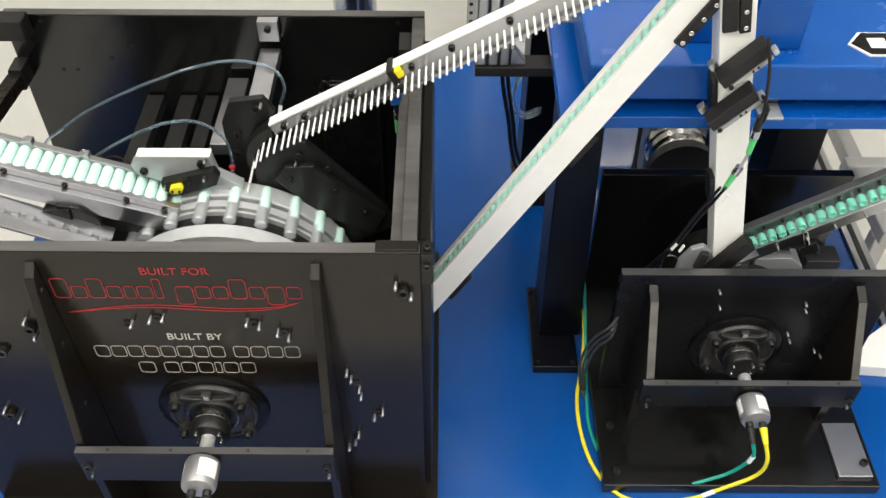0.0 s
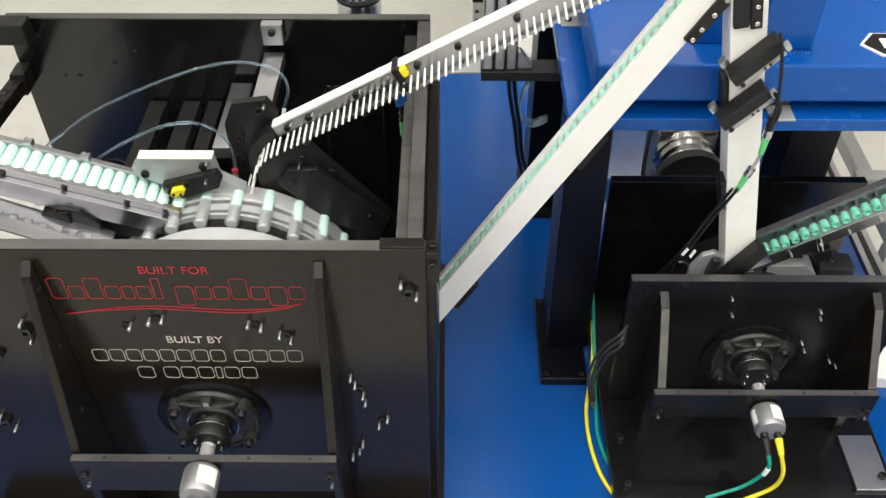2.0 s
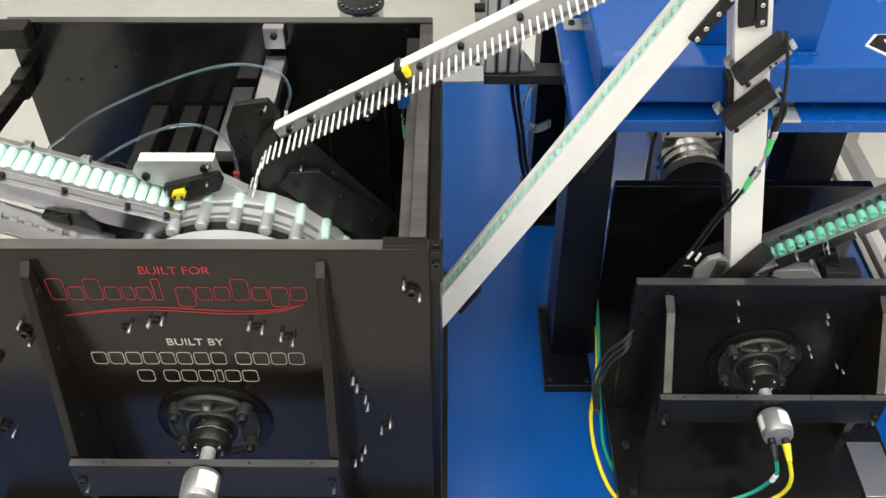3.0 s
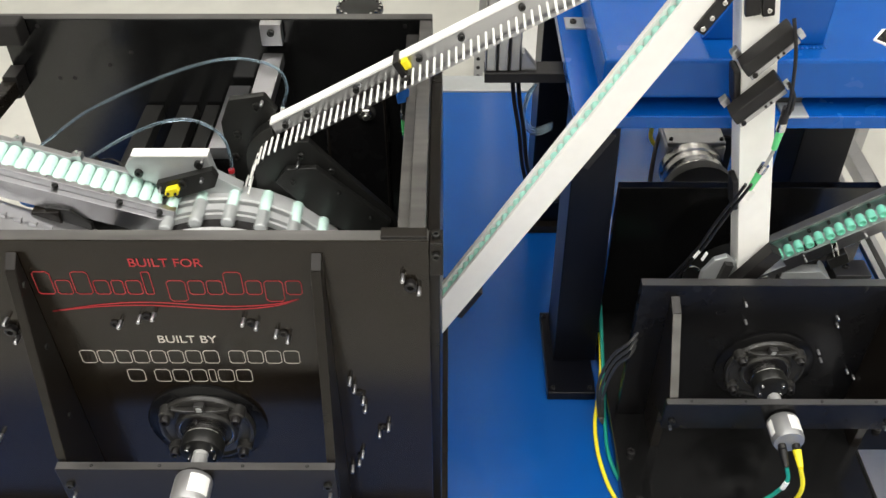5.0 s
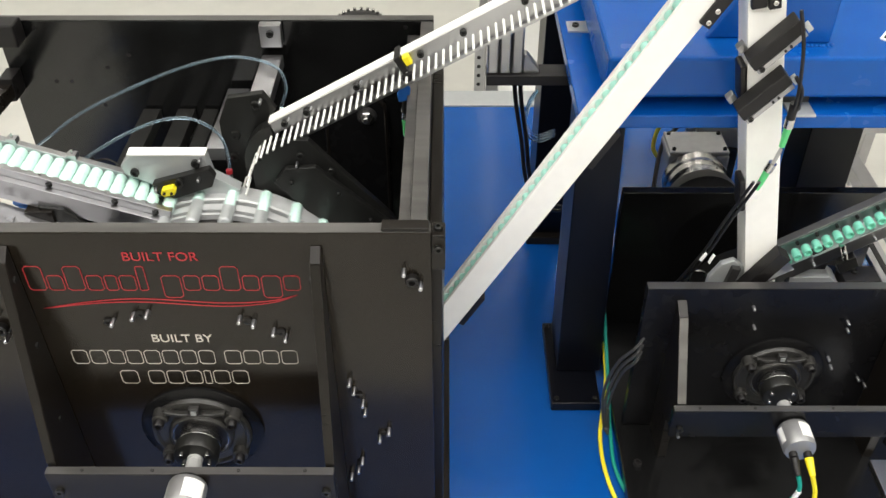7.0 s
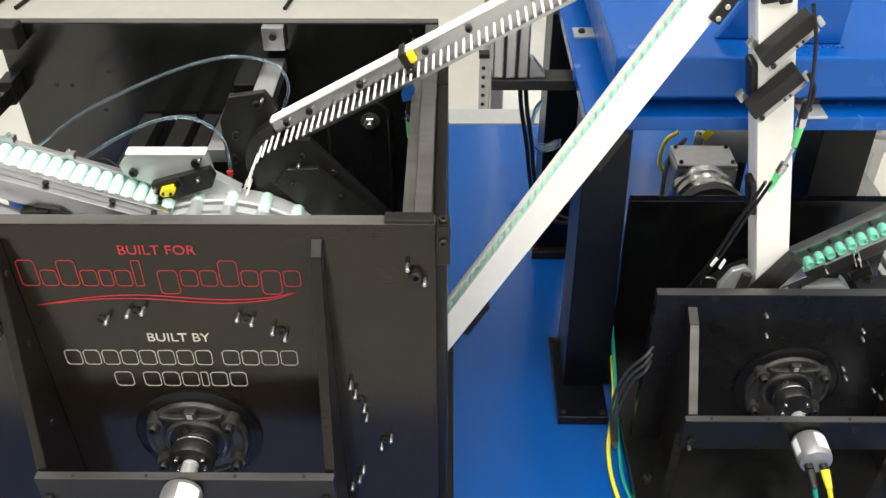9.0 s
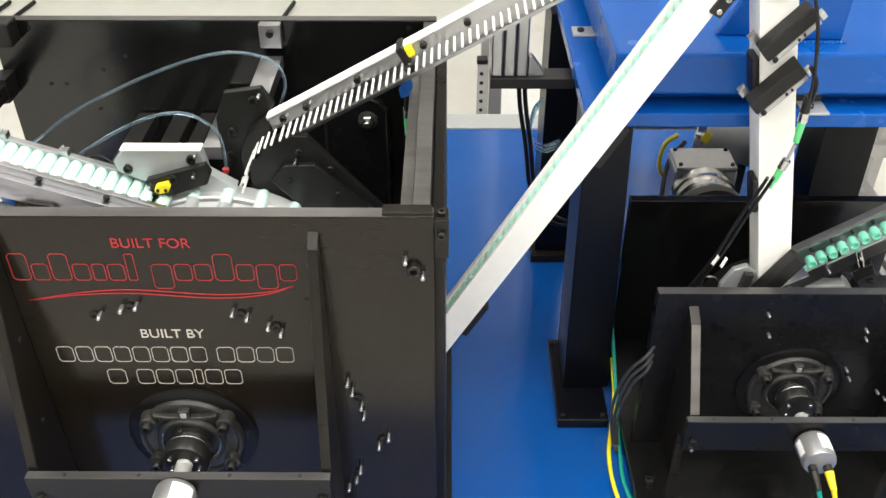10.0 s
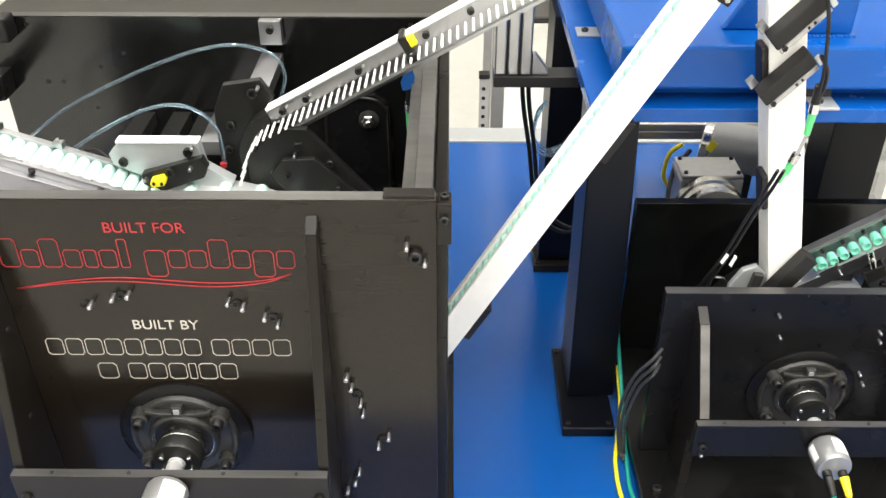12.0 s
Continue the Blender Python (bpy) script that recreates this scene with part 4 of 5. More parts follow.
def sensor_head(x, z, y):
    t = thing("light_sensor", (x, y, z), "black bar sensor with aluminium strip clamped to a white chute", "sensor", "bar sensors")
    m_ = along((x, y, z), (x + 0.064, y, z + 0.064))
    part("housing", bar(m_, 0.0, 0.092, -0.002, 0.0205, -0.010, 0.022), BLACK_PLASTIC, t, "", 0.002)
    part("strip", bar(m_, 0.002, 0.090, -0.0105, -0.0022, 0.004, 0.0215), ALU, t, "aluminium strip", 0.0008)
    part("end_cap", bar(m_, 0.0922, 0.101, -0.009, 0.002, 0.006, 0.02), ALU_PALE, t, "pale end cap", 0.001)
    part("clamp", bar(m_, -0.004, 0.010, 0.0207, 0.034, -0.020, -0.006), ALU, t, "aluminium clamp", 0.0008)
    for s in (0.010, 0.052, 0.062):
        c_ = m_ @ Vector((s, -0.006, 0.0215))
        screw(t, c_.x, c_.y, c_.z, 0.0045 if s < 0.02 else 0.0022, BLACK_PLASTIC, 0.002)


PLACE[0] = seat((0.308, -0.059, 0.795), (0.341, 0.122, 0.720), (0.80, 0.88, 0.90))
sensor_head(0.325, 0.774, -0.072)
PLACE[0] = seat((0.347, -0.0935, 0.695), (0.364, 0.090, 0.630), (0.80, 0.88, 0.90))
sensor_head(0.336, 0.692, -0.072)
PLACE[0] = seat((0.405, -0.0605, 0.679), (0.417, 0.090, 0.6255), UPRIGHT)
cb = thing("sensor_cable", (0.406, -0.059, 0.6), "black sensor cable with green plugs and white labels", "cable")
part("upper_wire", hose([(0.376, -0.072, 0.832), (0.388, -0.08, 0.79), (0.400, -0.075, 0.73), (0.404, -0.065, 0.695)], 0.0026), BLACK_PLASTIC, cb, "", 0, True)
part("upper_wire", hose([(0.392, -0.072, 0.748), (0.404, -0.076, 0.730), (0.408, -0.068, 0.705), (0.406, -0.062, 0.69)], 0.0026), BLACK_PLASTIC, cb, "", 0, True)
part("plug", rod((0.404, -0.064, 0.708), (0.405, -0.061, 0.685), 0.0062, None, 14), BLACK_PLASTIC, cb, "", 0, True)
part("nut", rod((0.405, -0.061, 0.685), (0.4055, -0.060, 0.672), 0.0068, None, 14), STEEL, cb, "knurled metal nut", 0, True)
part("green_plug", rod((0.4055, -0.060, 0.672), (0.405, -0.058, 0.642), 0.0056, 0.0042, 14), GREEN_BRIGHT, cb, "bright green plug", 0, True)
part("wire", hose([(0.405, -0.058, 0.638), (0.402, -0.056, 0.622), (0.400, -0.055, 0.612)], 0.0028), GREY_PAINT, cb, "", 0, True)
part("nut", rod((0.400, -0.055, 0.615), (0.396, -0.054, 0.602), 0.0066, None, 14), STEEL, cb, "knurled metal nut", 0, True)
part("green_plug", rod((0.396, -0.054, 0.602), (0.388, -0.052, 0.572), 0.0054, 0.0042, 14), GREEN_BRIGHT, cb, "bright green plug", 0, True)
PLACE[0] = seat((0.36, 0.03, 0.40), (0.343, 0.098, 0.394), (0.86, 0.9, 1.047))
for off in (0.0, 0.009):
    part("lower_wire", hose([(0.394 + off, -0.027, 0.556), (0.392 + off, -0.012, 0.528), (0.378 + off, 0.008, 0.468), (0.362 + off, 0.024, 0.404), (0.343 + off, 0.050, 0.336), (0.325 + off, 0.08, 0.27), (0.315 + off, 0.11, 0.20)], 0.0027), BLACK_PLASTIC, cb, "", 0, True)
for p_, q_ in (((0.357, 0.020, 0.388), (0.368, 0.008, 0.425)), ((0.372, 0.018, 0.385), (0.378, 0.012, 0.41)), ((0.400, -0.034, 0.535), (0.406, -0.040, 0.556))):
    part("label", bar(along(p_, q_), 0, 0.020, -0.0026, 0.0026, -0.0005, 0.0005), WHITE, cb, "white cable label")

# ---- long white chute between the machines ----
PLACE[0] = FLAT
CA, CB = Vector((-0.092, 0.143, 0.0865)), Vector((0.297, 0.143, 0.759))
CH = along(CA, CB)
CLEN = (CB - CA).length
big = thing("long_chute", (0.1, 0.08, 0.3), "long white plastic chute with mint tubes inside", "chute")
part("front_cover", bar(CH, -0.08, CLEN + 1.30, 0.0, 0.0425, 0.0, 0.008), WHITE, big, "", 0.001)
part("back_cover", bar(CH, -0.08, CLEN + 1.30, 0.0, 0.0450, -0.030, -0.0185), WHITE, big, "", 0.001)
part("floor_strip", bar(CH, -0.08, CLEN + 1.30, 0.001, 0.008, -0.018, -0.0005), WHITE, big, "", 0.0005)
part("bracket", bar(CH, CLEN - 0.015, CLEN + 0.10, -0.008, 0.009, 0.0082, 0.015), BLACK_PLASTIC, big, "black joining bracket", 0.001)
for s in (-0.008, 0.010, 0.035, 0.060, 0.085):
    c_ = CH @ Vector((CLEN + s, 0.0, 0.015))
    screw(big, c_.x, c_.y, c_.z, 0.0038, STEEL, 0.003)
for s0 in (0.13, 0.50):
    part("under_block", bar(CH, s0, s0 + 0.07, -0.012, -0.0005, -0.025, 0.004), BLACK_PLASTIC, big, "black under block", 0.001)

# ---- blue overhead beam ----
beam = thing("beam_frame", (0.5, 0.3, 0), "blue enamelled welded steel beam on dark legs", "frame")
part("lower_plate", box(0.149, 1.35, 0.187, 0.74, 0.555, 0.5765), BLUE, beam, "", 0.002)
part("box_beam", box(0.186, 1.35, 0.202, 0.74, 0.598, 0.6625), BLUE, beam, "", 0.005)
part("spacer", box(0.20, 1.35, 0.240, 0.70, 0.5767, 0.5978), BLUE, beam)
for bx_, by_ in ((0.174, 0.472), (0.470, 0.200)):
    part("angle_bracket", box(bx_ - 0.014, bx_ + 0.024, by_ - 0.018, by_ + 0.02, 0.5767, 0.581), ALU_PALE, beam, "pale angle bracket", 0.001)
    top_screw(beam, bx_, by_, 0.581, 0.006)
part("angle_wall", box(0.442, 0.494, 0.2205, 0.2395, 0.5767, 0.5975), CAST, beam, "grey bracket wall", 0.001)
part("pad", box(0.430, 0.512, 0.246, 0.258, 0.6627, 0.75), BLUE, beam, "", 0.003)
part("pad_gusset", prism([(0.335, 0.6627), (0.4295, 0.6627), (0.4295, 0.77), (0.395, 0.77)], 0.262, 0.274), BLUE, beam, "", 0.003)
bead = bmesh.new()
for i in range(16):
    bmesh.ops.create_uvsphere(bead, u_segments=8, v_segments=5, radius=0.0045, matrix=Matrix.Translation((0.428 + 0.0056 * i, 0.239, 0.663)) @ Matrix.Diagonal((0.7, 1.2, 0.6, 1)))
part("weld_bead", bead, BLUE, beam, "rippled weld bead", 0, True)
part("front_leg", prism([(0.160, 0.02), (0.240, 0.02), (0.222, 0.5545), (0.154, 0.5545)], 0.196, 0.305), NAVY, beam, "", 0.002)
part("front_foot", box(0.144, 0.232, 0.117, 0.325, 0.0, 0.0198), NAVY, beam, "", 0.002)
part("leg_web", prism([(0.306, 0.02), (0.40, 0.02), (0.36, 0.25), (0.306, 0.55)], 0.185, 0.195, "x"), NAVY, beam, "", 0.002)
for sx, sy in ((0.1535, 0.1275), (0.222, 0.1275), (0.151, 0.312)):
    top_screw(beam, sx, sy, 0.02, 0.0045)
part("rear_leg", box(0.140, 0.212, 0.61, 0.72, 0.02, 0.5545), NAVY, beam, "", 0.002)
part("rear_foot", box(0.130, 0.220, 0.592, 0.75, 0.0, 0.0198), BLACK_SATIN, beam, "", 0.002)
top_screw(beam, 0.137, 0.600, 0.02, 0.006)
part("right_leg", prism([(0.675, 0.0), (0.779, 0.0), (0.769, 0.5545), (0.667, 0.5545)], 0.56, 0.66), NAVY, beam, "", 0.002)
PLACE[0] = seat((0.711, 0.163, 0.7192), (0.690, 0.260, 0.6627), (0.968, 0.88, 1.0))
badge = thing("badge", (0.70, 0.163, 0.719), "black six-sided maker's badge with pale rim on a blue beam", "sign")
hexo = [(0.607, 0.163), (0.632, 0.199), (0.79, 0.199), (0.815, 0.163), (0.79, 0.127), (0.632, 0.127)]
mid_ = Vector((0.711, 0.163))
part("plate", prism(hexo, 0.7192, 0.7215, "z"), WHITE, badge, "pale rim")
part("field", prism([(mid_.x + (u - mid_.x) * 0.95, mid_.y + (v - mid_.y) * 0.90) for u, v in hexo], 0.7216, 0.7226, "z"), BLACK_GLOSS, badge, "black field")
for i in range(4):
    part("emblem", box(0.640 + 0.037 * i, 0.668 + 0.037 * i, 0.148, 0.178, 0.7227, 0.7233), WHITE, badge, "plain pale bar")

# ---- aluminium post on a black arm ----
PLACE[0] = seat((0.088, 0.268, 0.635), (0.094, 0.367, 0.565), STANDING)
post = thing("profile_post", (0.03, 0.27, 0.6), "slotted aluminium profile post on a black arm", "post")
part("arm", box(0.011, 0.1495, 0.255, 0.30, 0.603, 0.620), BLACK_PLASTIC, post, "black arm plate", 0.001)
for i in range(3):
    x_ = 0.004 + 0.0205 * i
    part("profile_web", box(x_ + 0.008, x_ + 0.0275, 0.262, 0.30, 0.6202, 1.0), ALU, post, "", 0.003)
part("profile_core", box(0.014, 0.068, 0.27, 0.295, 0.6202, 1.0), CAST, post)
part("corner_angle", prism([(0.0735, 0.6202), (0.0735, 0.652), (0.079, 0.652), (0.10, 0.626), (0.10, 0.6202)], 0.265, 0.285), ALU, post, "aluminium corner angle", 0.001)
PLACE[0] = Matrix.Translation((0.019, 0, 0)) @ PLACE[0]
pc = thing("hanging_cable", (0.06, 0.29, 0.3), "two black cables that hang beside a dark leg", "cable")
part("wire", hose([(0.040, 0.305, 0.62), (0.047, 0.31, 0.55), (0.062, 0.32, 0.47), (0.076, 0.34, 0.38), (0.10, 0.38, 0.30), (0.15, 0.42, 0.25), (0.19, 0.45, 0.24)], 0.004), BLACK_PLASTIC, pc, "", 0, True)
part("wire", hose([(0.050, 0.305, 0.62), (0.057, 0.31, 0.55), (0.071, 0.32, 0.47), (0.085, 0.34, 0.38), (0.11, 0.38, 0.31), (0.16, 0.42, 0.26), (0.19, 0.45, 0.25)], 0.004), BLACK_PLASTIC, pc, "", 0, True)
cl = thing("cable_loop", (0.10, 0.4, 0.4), "coil of pale clear hose beside the leg", "hose")
for k in range(3):
    part("coil", hose([(0.135, 0.42, 0.42 + 0.006 * k), (0.10, 0.41, 0.415 + 0.006 * k), (0.077, 0.41, 0.44 + 0.006 * k), (0.082, 0.42, 0.48 + 0.006 * k), (0.098, 0.43, 0.51)], 0.003), CLEAR, cl, "", 0, True)

# ---- gearbox and motor behind ----
PLACE[0] = FLAT
gb = thing("gearbox", (0.49, 0.7, 0), "grey metal right-angle gearbox with a bright flange", "gearbox")
part("housing", box(0.430, 0.562, 0.660, 0.748, 0.02, 0.189), GEAR_ALU, gb, "", 0.006)
part("top_cover", box(0.432, 0.560, 0.662, 0.746, 0.1895, 0.198), GEAR_ALU, gb, "", 0.003)
for sx in (0.442, 0.551):
    for sy in (0.673, 0.735):
        top_screw(gb, sx, sy, 0.198, 0.0045)
part("pedestal", box(0.44, 0.55, 0.67, 0.74, 0.0, 0.0195), CAST, gb, "", 0.002)
part("flange", lathe([(0.069, 0.659), (0.069, 0.640), (0.065, 0.637), (0.065, 0.620), (0.058, 0.615), (0.058, 0.600)], (0.492, 0, 0.132), "y", 48), STEEL, gb, "bright stepped flange", 0, True)
for i in range(12):
    a_ = 2 * math.pi * i / 12
    screw(gb, 0.492 + 0.0615 * math.cos(a_), 0.620, 0.132 + 0.0615 * math.sin(a_), 0.003, BLACK_PLASTIC, 0.002)
part("dark_disc", lathe([(0.075, 0.5995), (0.077, 0.592), (0.077, 0.573), (0.05, 0.570)], (0.495, 0, 0.122), "y", 48), CAST, gb, "dark disc", 0, True)
PLACE[0] = Matrix.Translation((0.0, -0.034, -0.058))
mt = thing("servo_motor", (0.58, 0.9, 0.058), "grey cylindrical motor behind the gearbox", "motor")
part("body", rod((0.53, 0.86, 0.245), (0.66, 0.82, 0.240), 0.054, None, 32), GREY_PAINT, mt, "", 0.004, True)
part("cap", rod((0.53, 0.86, 0.245), (0.51, 0.867, 0.247), 0.048, None, 32), STEEL, mt, "", 0.003, True)
part("foot", box(0.54, 0.62, 0.81, 0.88, 0.058, 0.19), CAST, mt, "", 0.002)
part("warning_label", bar(along((0.512, 0.808, 0.255), (0.522, 0.803, 0.28)), 0, 0.026, -0.008, 0.008, 0, 0.001), YELLOW, mt, "yellow warning label")
part("yellow_lead", hose([(0.455, 0.86, 0.13), (0.432, 0.84, 0.175), (0.435, 0.83, 0.235), (0.46, 0.83, 0.260)], 0.005), YELLOW, mt, "yellow cable", 0, True)
part("black_lead", hose([(0.47, 0.80, 0.26), (0.43, 0.76, 0.23), (0.405, 0.68, 0.19), (0.39, 0.60, 0.12), (0.38, 0.54, 0.068)], 0.005), BLACK_PLASTIC, mt, "", 0, True)
PLACE[0] = Matrix.Translation((-0.003, -0.042, -0.064))
xb = thing("profile_beam", (0.5, 1.2, 0), "horizontal slotted aluminium profile on posts", "beam")
part("upper_profile", box(0.30, 0.66, 0.93, 0.97, 0.250, 0.268), ALU, xb, "", 0.003)
part("lower_profile", box(0.30, 0.66, 0.93, 0.97, 0.228, 0.2495), ALU, xb, "", 0.003)
for sx in (0.32, 0.61):
    part("post", box(sx, sx + 0.03, 0.971, 1.005, 0.064, 0.268), ALU, xb, "", 0.003)

# ---- cables of the right encoder ----
PLACE[0] = LOOPS = seat((0.25, 0.0, 0.0), (0.248, 0.012, 0.0), (0.968, 0.87, 1.0))
ca = thing("encoder_cable", (0.4, -0.1, 0), "yellow sensor cable looping over the blue table", "cable")
ex, ey, ez = LOOPS.inverted() @ Vector((BX + 0.014, RY - 0.1915, BZ - 0.020))
part("sheath", hose([(ex, ey, ez), (ex + 0.010, ey - 0.012, ez - 0.04), (ex + 0.002, ey - 0.012, ez - 0.085), (0.468, -0.178, 0.022), (0.41, -0.192, 0.006), (0.33, -0.200, 0.004), (0.275, -0.177, 0.004), (0.240, -0.115, 0.004), (0.225, -0.03, 0.004), (0.226, 0.05, 0.004), (0.236, 0.105, 0.012), (0.2465, 0.17, 0.04), (0.25, 0.25, 0.06)], 0.0038), YELLOW, ca, "", 0, True)
part("sleeve", rod((0.452, -0.182, 0.016), (0.43, -0.188, 0.009), 0.0046, None, 12), WHITE, ca, "white marker sleeve", 0, True)
cg = thing("encoder_cable", (0.4, -0.1, 0), "green sensor cable looping over the blue table", "cable")
gx_ = ex - 0.022
part("sheath", hose([(gx_, ey, ez), (gx_ + 0.006, ey - 0.006, ez - 0.03), (gx_ - 0.01, ey - 0.004, ez - 0.075), (0.45, -0.165, 0.036), (0.37, -0.172, 0.010), (0.292, -0.152, 0.004), (0.256, -0.085, 0.0042), (0.243, -0.02, 0.004), (0.2445, 0.04, 0.004), (0.2475, 0.10, 0.012), (0.2495, 0.18, 0.05), (0.249, 0.28, 0.11)], 0.0036), GREEN, cg, "", 0, True)
part("sleeve", rod((gx_ + 0.006, ey - 0.007, ez - 0.030), (gx_ + 0.003, ey - 0.007, ez - 0.048), 0.0044, None, 12), WHITE, cg, "white marker sleeve", 0, True)
PLACE[0] = seat((0.243, 0.03, 0.12), (0.242, 0.050, 0.1235), (0.968, 0.9, 1.03))
bk = thing("cable_bundle", (0.27, 0.15, 0), "bundle of three dark grey cables beside the leg", "cable")
GREY_CABLE = material("grey_cable_sheath", (0.035, 0.035, 0.035), 0.4, 0, 0.15, 80)
for k in range(3):
    d = 0.012 * k
    part("cable", hose([(0.268, 0.03, 0.246 - 1.2 * d), (0.252 + 0.2 * d, 0.012, 0.240 - 1.2 * d), (0.232 + 0.4 * d, 0.02, 0.205 - d), (0.221 + 0.5 * d, 0.03, 0.155 - d), (0.2195 + 0.5 * d, 0.04, 0.105 - d), (0.225 + 0.4 * d, 0.05, 0.06), (0.234 + 0.3 * d, 0.055, 0.012), (0.240, 0.04, 0.005)], 0.0028), GREY_CABLE, bk, "", 0, True)

# ---- things beyond the table ----
PLACE[0] = LOOPS
wb = thing("chute_end", (0.85, 0.2, 0), "white plastic chute end lying beside the machine", "chute")
part("plate", prism([(0.795, 0.12), (0.905, 0.11), (0.905, 0.26), (0.82, 0.19)], 0.0, 0.03, "z"), WHITE, wb, "", 0.002)
PLACE[0] = Matrix.Translation((0.076, -0.345, 0))
fr = thing("storage_rack", (0.04, 2.2, -0.75), "aluminium profile frame standing beyond the table", "frame")
for x_, y_ in ((0.01, 2.15), (0.55, 2.15), (0.01, 2.9), (0.55, 2.9)):
    part("post", box(x_, x_ + 0.045, y_, y_ + 0.045, -0.75, 0.9), ALU, fr, "", 0.004)
for z_ in (-0.35, 0.25):
    part("shelf", box(0.056, 0.549, 2.15, 2.945, z_, z_ + 0.03), WALL, fr, "pale shelf", 0.003)
PLACE[0] = Matrix.Translation((0.057, -0.28, -0.018))
lp = thing("levelling_post", (-0.02, 2.0, -0.75), "perforated grey steel post", "post")
part("post", box(-0.020, 0.008, 1.78, 1.808, -0.732, 0.06), GREY_PAINT, lp, "", 0.002)
part("cap", box(-0.022, 0.010, 1.778, 1.810, 0.0602, 0.075), BLACK_PLASTIC, lp, "", 0.002)
for i in range(6):
    part("hole", lathe([(0.006, 0), (0.006, -0.001), (0.003, -0.001)], (-0.0075, 1.78, 0.03 - 0.03 * i), "y", 12), BLACK_PLASTIC, lp)
PLACE[0] = Matrix.Translation((0.0, -1.289, 0.0))
mat_ = thing("floor_mat", (-0.9, 6.4, -0.75), "long dark grey mat on the pale hall floor", "mat")
part("top", box(-2.75, 0.9, 5.42, 7.5, -0.75, -0.72), MAT_GREY, mat_, "", 0.008)
part("edge", box(-2.75, 0.9, 5.38, 5.4195, -0.75, -0.735), BLACK_PLASTIC, mat_, "black mat edge", 0.004)
for x_ in (-2.55, -2.41, -0.93):
    st = thing("floor_bar", (x_, 5.1, -0.75), "thin black bar lying on the pale floor", "bar", "bars on the floor")
    part("tube", rod((x_, 5.28, -0.738), (x_ - 0.03, 5.05, -0.738), 0.012, None, 10), BLACK_PLASTIC, st, "", 0, True)
PLACE[0] = seat((-0.232, 0.6, 0.577), (-0.251, 1.02, 0.340), (1.17, 1.17, 1.0))
can = thing("steel_cylinder", (-0.245, 0.75, 0), "bright steel cylinder behind the black rear plate", "cylinder")
part("body", lathe([(0.045, 0.237), (0.045, 0.55), (0.043, 0.56)], (-0.232, 0.6, 0), "z", 36), STEEL, can, "", 0, True)
part("cap", lathe([(0.047, 0.5605), (0.048, 0.562), (0.048, 0.568), (0.044, 0.570)], (-0.232, 0.6, 0), "z", 36), DARK_STEEL, can, "dark cap", 0, True)
for i in range(20):
    a_ = 2 * math.pi * i / 20
    part("rib", box(-0.232 + 0.043 * math.cos(a_) - 0.003, -0.232 + 0.043 * math.cos(a_) + 0.003, 0.6 + 0.043 * math.sin(a_) - 0.003, 0.6 + 0.043 * math.sin(a_) + 0.003, 0.5702, 0.577), STEEL, can, "", 0.001)
PLACE[0] = Matrix.Translation((-0.018, -0.079, -0.05))
side = thing("side_frame", (1.3, 1.4, -0.75), "aluminium profile frame beside the blue table", "frame")
for y_ in (0.9, 1.3, 1.7):
    part("profile", box(1.02, 1.9, y_, y_ + 0.04, -0.06, -0.02), ALU, side, "", 0.004)
for x_ in (1.06, 1.5):
    part("profile", box(x_, x_ + 0.04, 0.7, 2.0, -0.102, -0.0605), ALU, side, "", 0.004)
for x_, y_ in ((1.06, 0.72), (1.5, 0.72), (1.06, 1.94), (1.5, 1.94)):
    part("post", box(x_, x_ + 0.04, y_, y_ + 0.04, -0.70, -0.1025), ALU, side, "", 0.004)

# ---- tubes and sticks that travel ----
RATE = 5.0


def tube_mesh(name, r, length, hollow):
    """A tube along y, its open end towards -y, with a stepped base."""
    bm = bmesh.new()
    h = length / 2
    prof = [(r * 0.92, h), (r, h - 0.001), (r, -h + 0.0006), (r * 0.96, -h)]
    prof += [(r * 0.72, -h), (r * 0.68, -h + 0.005)] if hollow else [(r * 0.8, -h - 0.0005)]
    lathe(prof, (0, 0, 0), "y", 20, bm)
    bmesh.ops.recalc_face_normals(bm, faces=bm.faces)
    me = bpy.data.meshes.new(name)
    bm.to_mesh(me)
    bm.free()
    me.shade_smooth()
    me.set_sharp_from_angle(angle=radians(40))
    return me


def traveller(name, mesh, mat, label, group):
    if not mesh.materials:
        mesh.materials.append(mat)
    return tagged(new(name, mesh), label, "tube" if "tube" in name else "stick", group)


PALE_TUBE = tube_mesh("pale_tube", 0.0083, 0.046, False)
MINT_TUBE = tube_mesh("mint_tube", 0.0070, 0.018, True)
LONG_TUBE = tube_mesh("mint_tube", 0.0079, 0.024, True)
STICK = tube_mesh("stick", 0.0017, 0.042, False)
STICK_WHITE = material("white_stick_plastic", (0.82, 0.82, 0.78), 0.4, 0, 0.04, 60)
FEED_PITCH, MINT_PITCH, LONG_PITCH, STICK_PITCH = 0.0176, 0.0172, 0.0172, 0.0112


def drum_pose(angle):
    """On the pocket drum; the angle runs clockwise from the top as seen from the front."""
    a = radians(angle)
    return pose(AX + RT * math.sin(a), DY + 0.013, AZ + RT * math.cos(a))


STEP = 360.0 / POCKETS
ENTRY = -22.0


def steps(end):
    """Even times from 0 to end, half a second apart, that leave a short last step free unless it is the clip's end."""
    out = [0.5 * i for i in range(int(end / 0.5) + 1)]
    if end >= 12.0:
        return out
    return [t for t in out if t < end - 0.05] or [0.0]


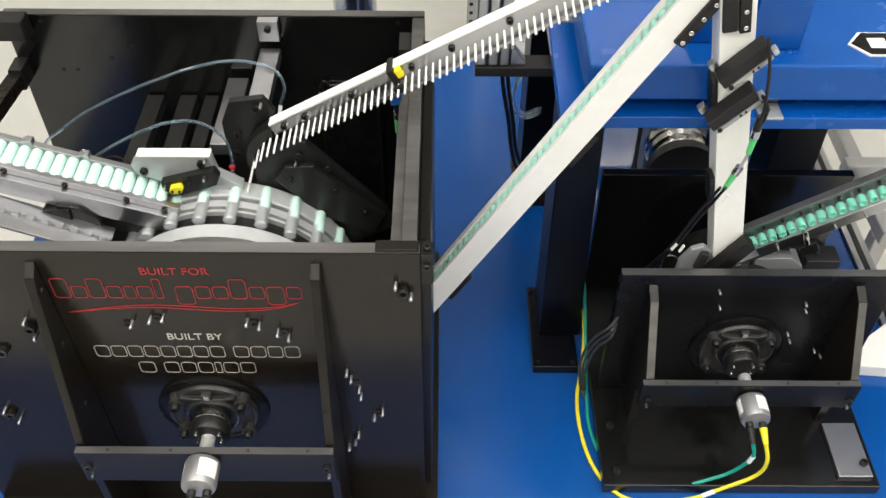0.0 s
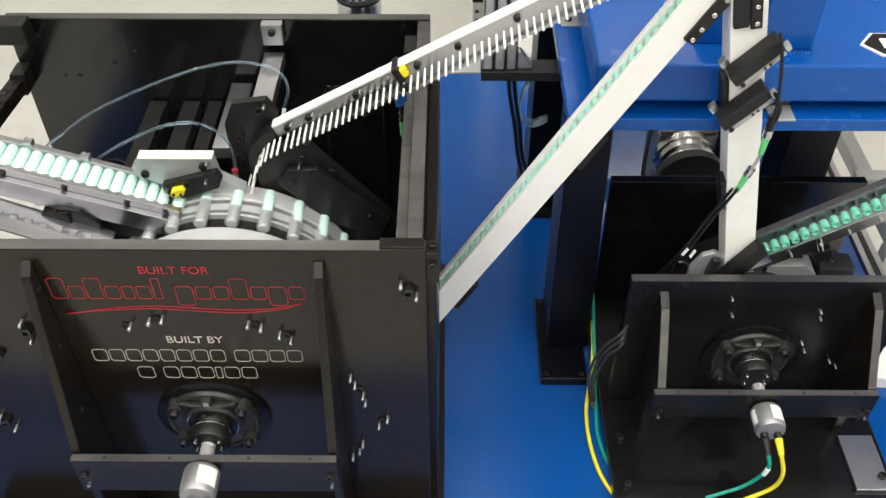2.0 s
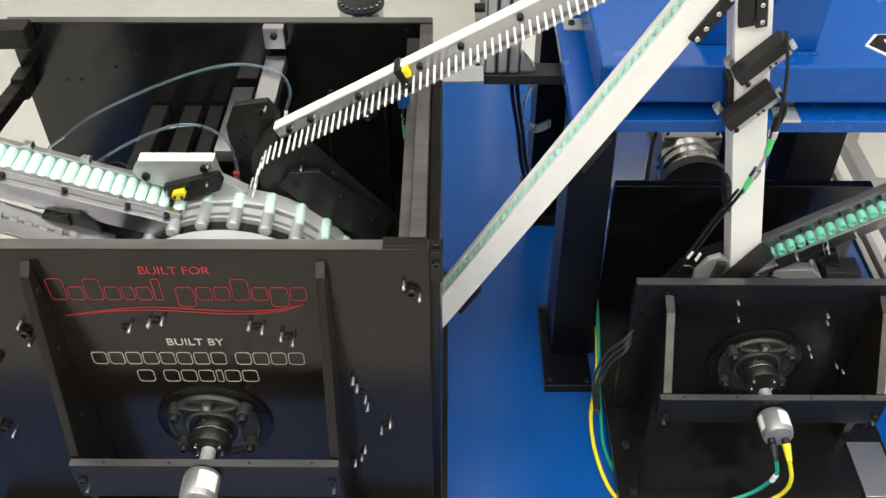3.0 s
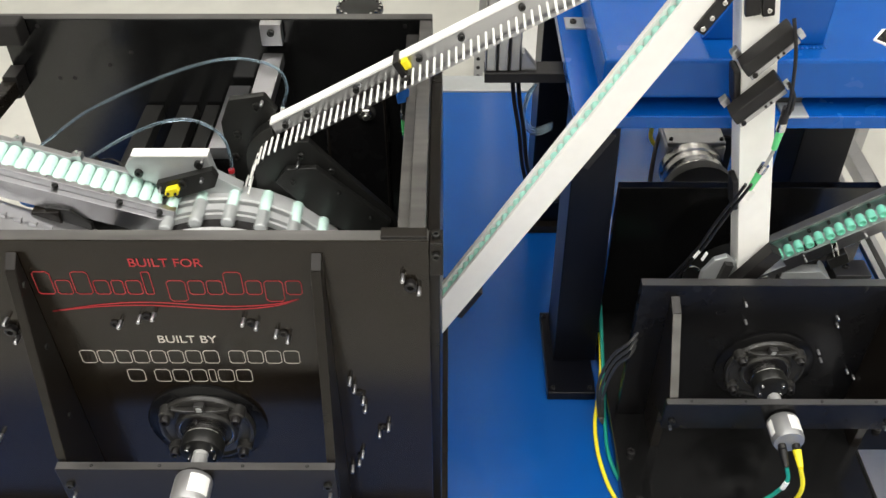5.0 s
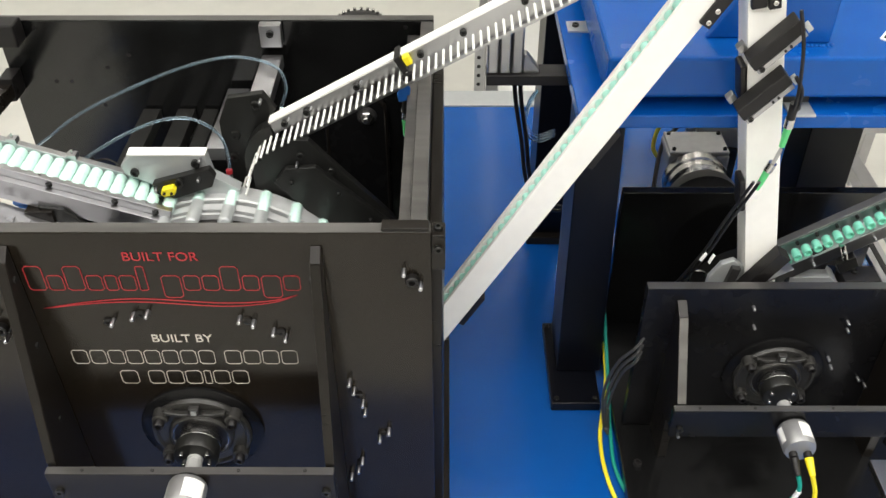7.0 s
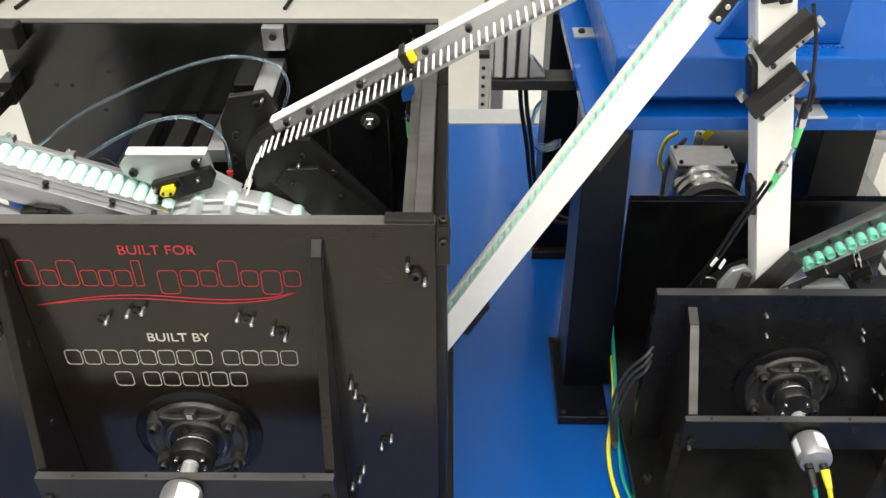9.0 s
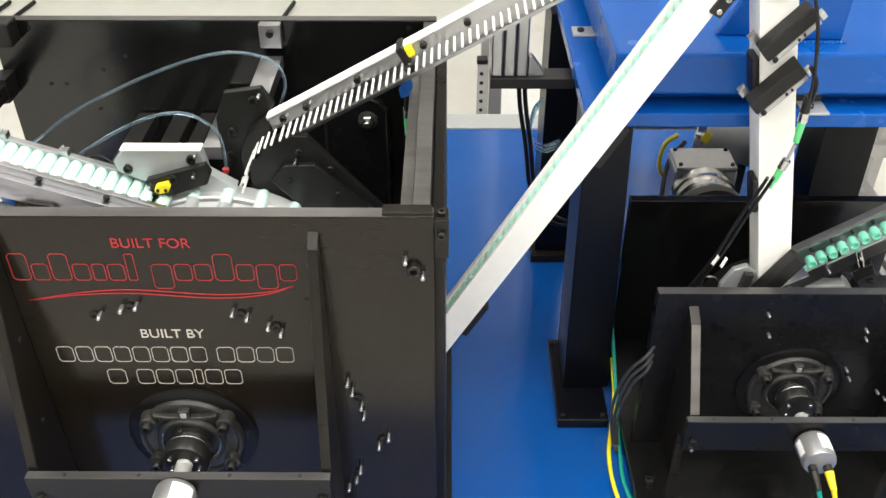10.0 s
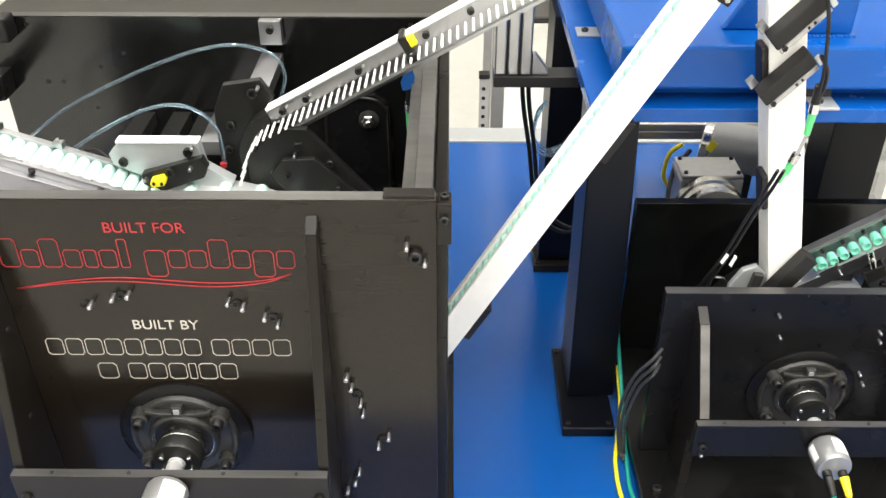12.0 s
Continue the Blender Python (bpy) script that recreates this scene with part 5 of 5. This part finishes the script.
def feed_rows(k):
    """Tube k reaches the drum at k / RATE seconds, rides it down to its far side and stays in the tray below."""
    tk = k / RATE
    def queue(t):
        s = (tk - t) * RATE * FEED_PITCH + 0.010
        p = FD @ Vector((s, 0, 0))
        return Matrix.Translation(FEED_AT @ Vector((p.x, -0.045, p.z + 0.0005)))
    def ride(t):
        return drum_pose(ENTRY + (t - tk) * RATE * STEP)
    rows, leave = [], tk + 9 / RATE
    def rest(i):
        return pose(-0.30 + 0.0175 * (i % 10), DY + 0.013, 0.034 + 0.0170 * ((i // 10) % 10))
    if tk > 0.15:
        rows += [(t, queue(t)) for t in steps(min(tk - 0.1, 12.0))]
        if tk - 0.1 < 12:
            rows.append((tk - 0.1, queue(tk - 0.1)))
    elif leave > 0.2:
        rows.append((0.0, ride(0.0)))
    if tk < 12:
        t = max(0.2, tk + 0.1) if rows else 0.0
        while t < min(leave, 12.0) and rows and leave > t:
            if t > rows[-1][0] + 0.02:
                rows.append((t, ride(t)))
            t += 0.2
        if leave < 12:
            if leave > rows[-1][0] + 0.02:
                rows.append((leave, ride(leave)))
            rows.append((leave + 0.4, rest(k + 12)))
            if leave + 0.4 < 11.9:
                rows.append((12.0, rest(k + 12)))
        elif rows[-1][0] < 11.98:
            rows.append((12.0, ride(12.0)))
    return rows


def line_rows(k, at, end, pitch, rest):
    """Piece k of a queue that slides along at(s) towards s = 0 and then follows the points in end to its rest."""
    tk = k / RATE
    if tk < 0:
        rows, t = [], tk
        for dt, m in end + [(0.35, rest)]:
            t += dt
            if t >= 0:
                rows.append((t if rows else 0.0, m))
        return rows + [(12.0, rest)]
    rows = [(t, at((tk - t) * RATE * pitch)) for t in steps(min(tk, 12.0))]
    if tk >= 12:
        return rows
    t = tk
    if tk > 0.05:
        rows.append((tk, at(0.0)))
    for dt, m in end + [(0.35, rest)]:
        t += dt
        rows.append((t, m))
    if t < 11.9:
        rows.append((12.0, rest))
    return [r for r in rows if r[0] <= 12.3]


def motions():
    # the drum turns clockwise as seen from the front
    turn = []
    n = 72
    for i in range(n + 1):
        t = 12.0 * i / n
        turn.append((t, pose(AX, DY, AZ) @ Matrix.Rotation(radians(ENTRY + t * RATE * STEP), 4, "Y")))
    walk(drum, turn)
    turn = [(12.0 * i / n, pose(BX, 0.195, BZ) @ Matrix.Rotation(radians(-12.0 * i / n * RATE * STEP), 4, "Y")) for i in range(n + 1)]
    walk(rd, turn)
    for k in range(-7, 88):
        walk(traveller("tube", PALE_TUBE, MINT_LIT, "mint plastic tube lit pale, shiny and closed", "pale tubes in the feed chute"), feed_rows(k))

    def mint_at(s):
        p = IN @ Vector((s + 0.004, 0.0, 0.0))
        return Matrix.Translation(MINT_AT @ p)

    for k in range(0, 100):
        end = [(dt, Matrix.Translation(MINT_AT @ Vector(p))) for dt, p in ((0.08, (0.517, 0.135, 0.320)), (0.12, (0.511, 0.135, 0.290)))]
        rest = pose(0.33 + 0.0205 * (k % 8), 0.100, 0.036 + 0.0205 * ((k // 8) % 8))
        walk(traveller("tube", MINT_TUBE, MINT, "mint green plastic tube with open end", "mint tubes in the infeed chute"), line_rows(k, mint_at, end, MINT_PITCH, rest))

    turned = CH.to_3x3().to_4x4() @ Matrix.Rotation(radians(-90), 4, "X")

    def long_at(s):
        return Matrix.Translation(CH @ Vector((s + 0.02, 0.0335, -0.0095))) @ turned

    for k in range(0, 118):
        end = [(0.25, Matrix.Translation(CH @ Vector((-0.05, 0.0335, -0.0095))) @ turned)]
        rest = pose(-0.50 + 0.018 * (k % 9), 0.30, 0.034 + 0.0175 * ((k // 9) % 9))
        walk(traveller("tube", LONG_TUBE, MINT_DEEP, "mint green plastic tube in the white chute", "mint tubes in the long chute"), line_rows(k, long_at, end, LONG_PITCH, rest))

    def stick_at(s):
        p = SL @ Vector((s + 0.004, 0.0, 0.0))
        return Matrix.Translation(RAIL_AT @ Vector((p.x, -0.026, p.z + 0.006)))

    for k in range(-8, 122):
        path = [(0.2, (-0.286, 0.115, 0.578)), (0.24, (-0.297, 0.115, 0.572)), (0.24, (-0.308, 0.115, 0.563)), (0.24, (-0.318, 0.115, 0.549)), (0.24, (-0.326, 0.115, 0.533)), (0.24, (-0.331, 0.115, 0.517)), (0.24, (-0.336, 0.115, 0.5)), (0.25, (-0.35, 0.16, 0.45))]
        end = [(dt, pose(*p)) for dt, p in path]
        rest = pose(-0.345 + 0.006 * (k % 8), 0.20, 0.031 + 0.0055 * (k // 8 + 1))
        walk(traveller("stick", STICK, STICK_WHITE, "thin white plastic stick on the rail", "white sticks on the rail"), line_rows(k, stick_at, end, STICK_PITCH, rest))


motions()
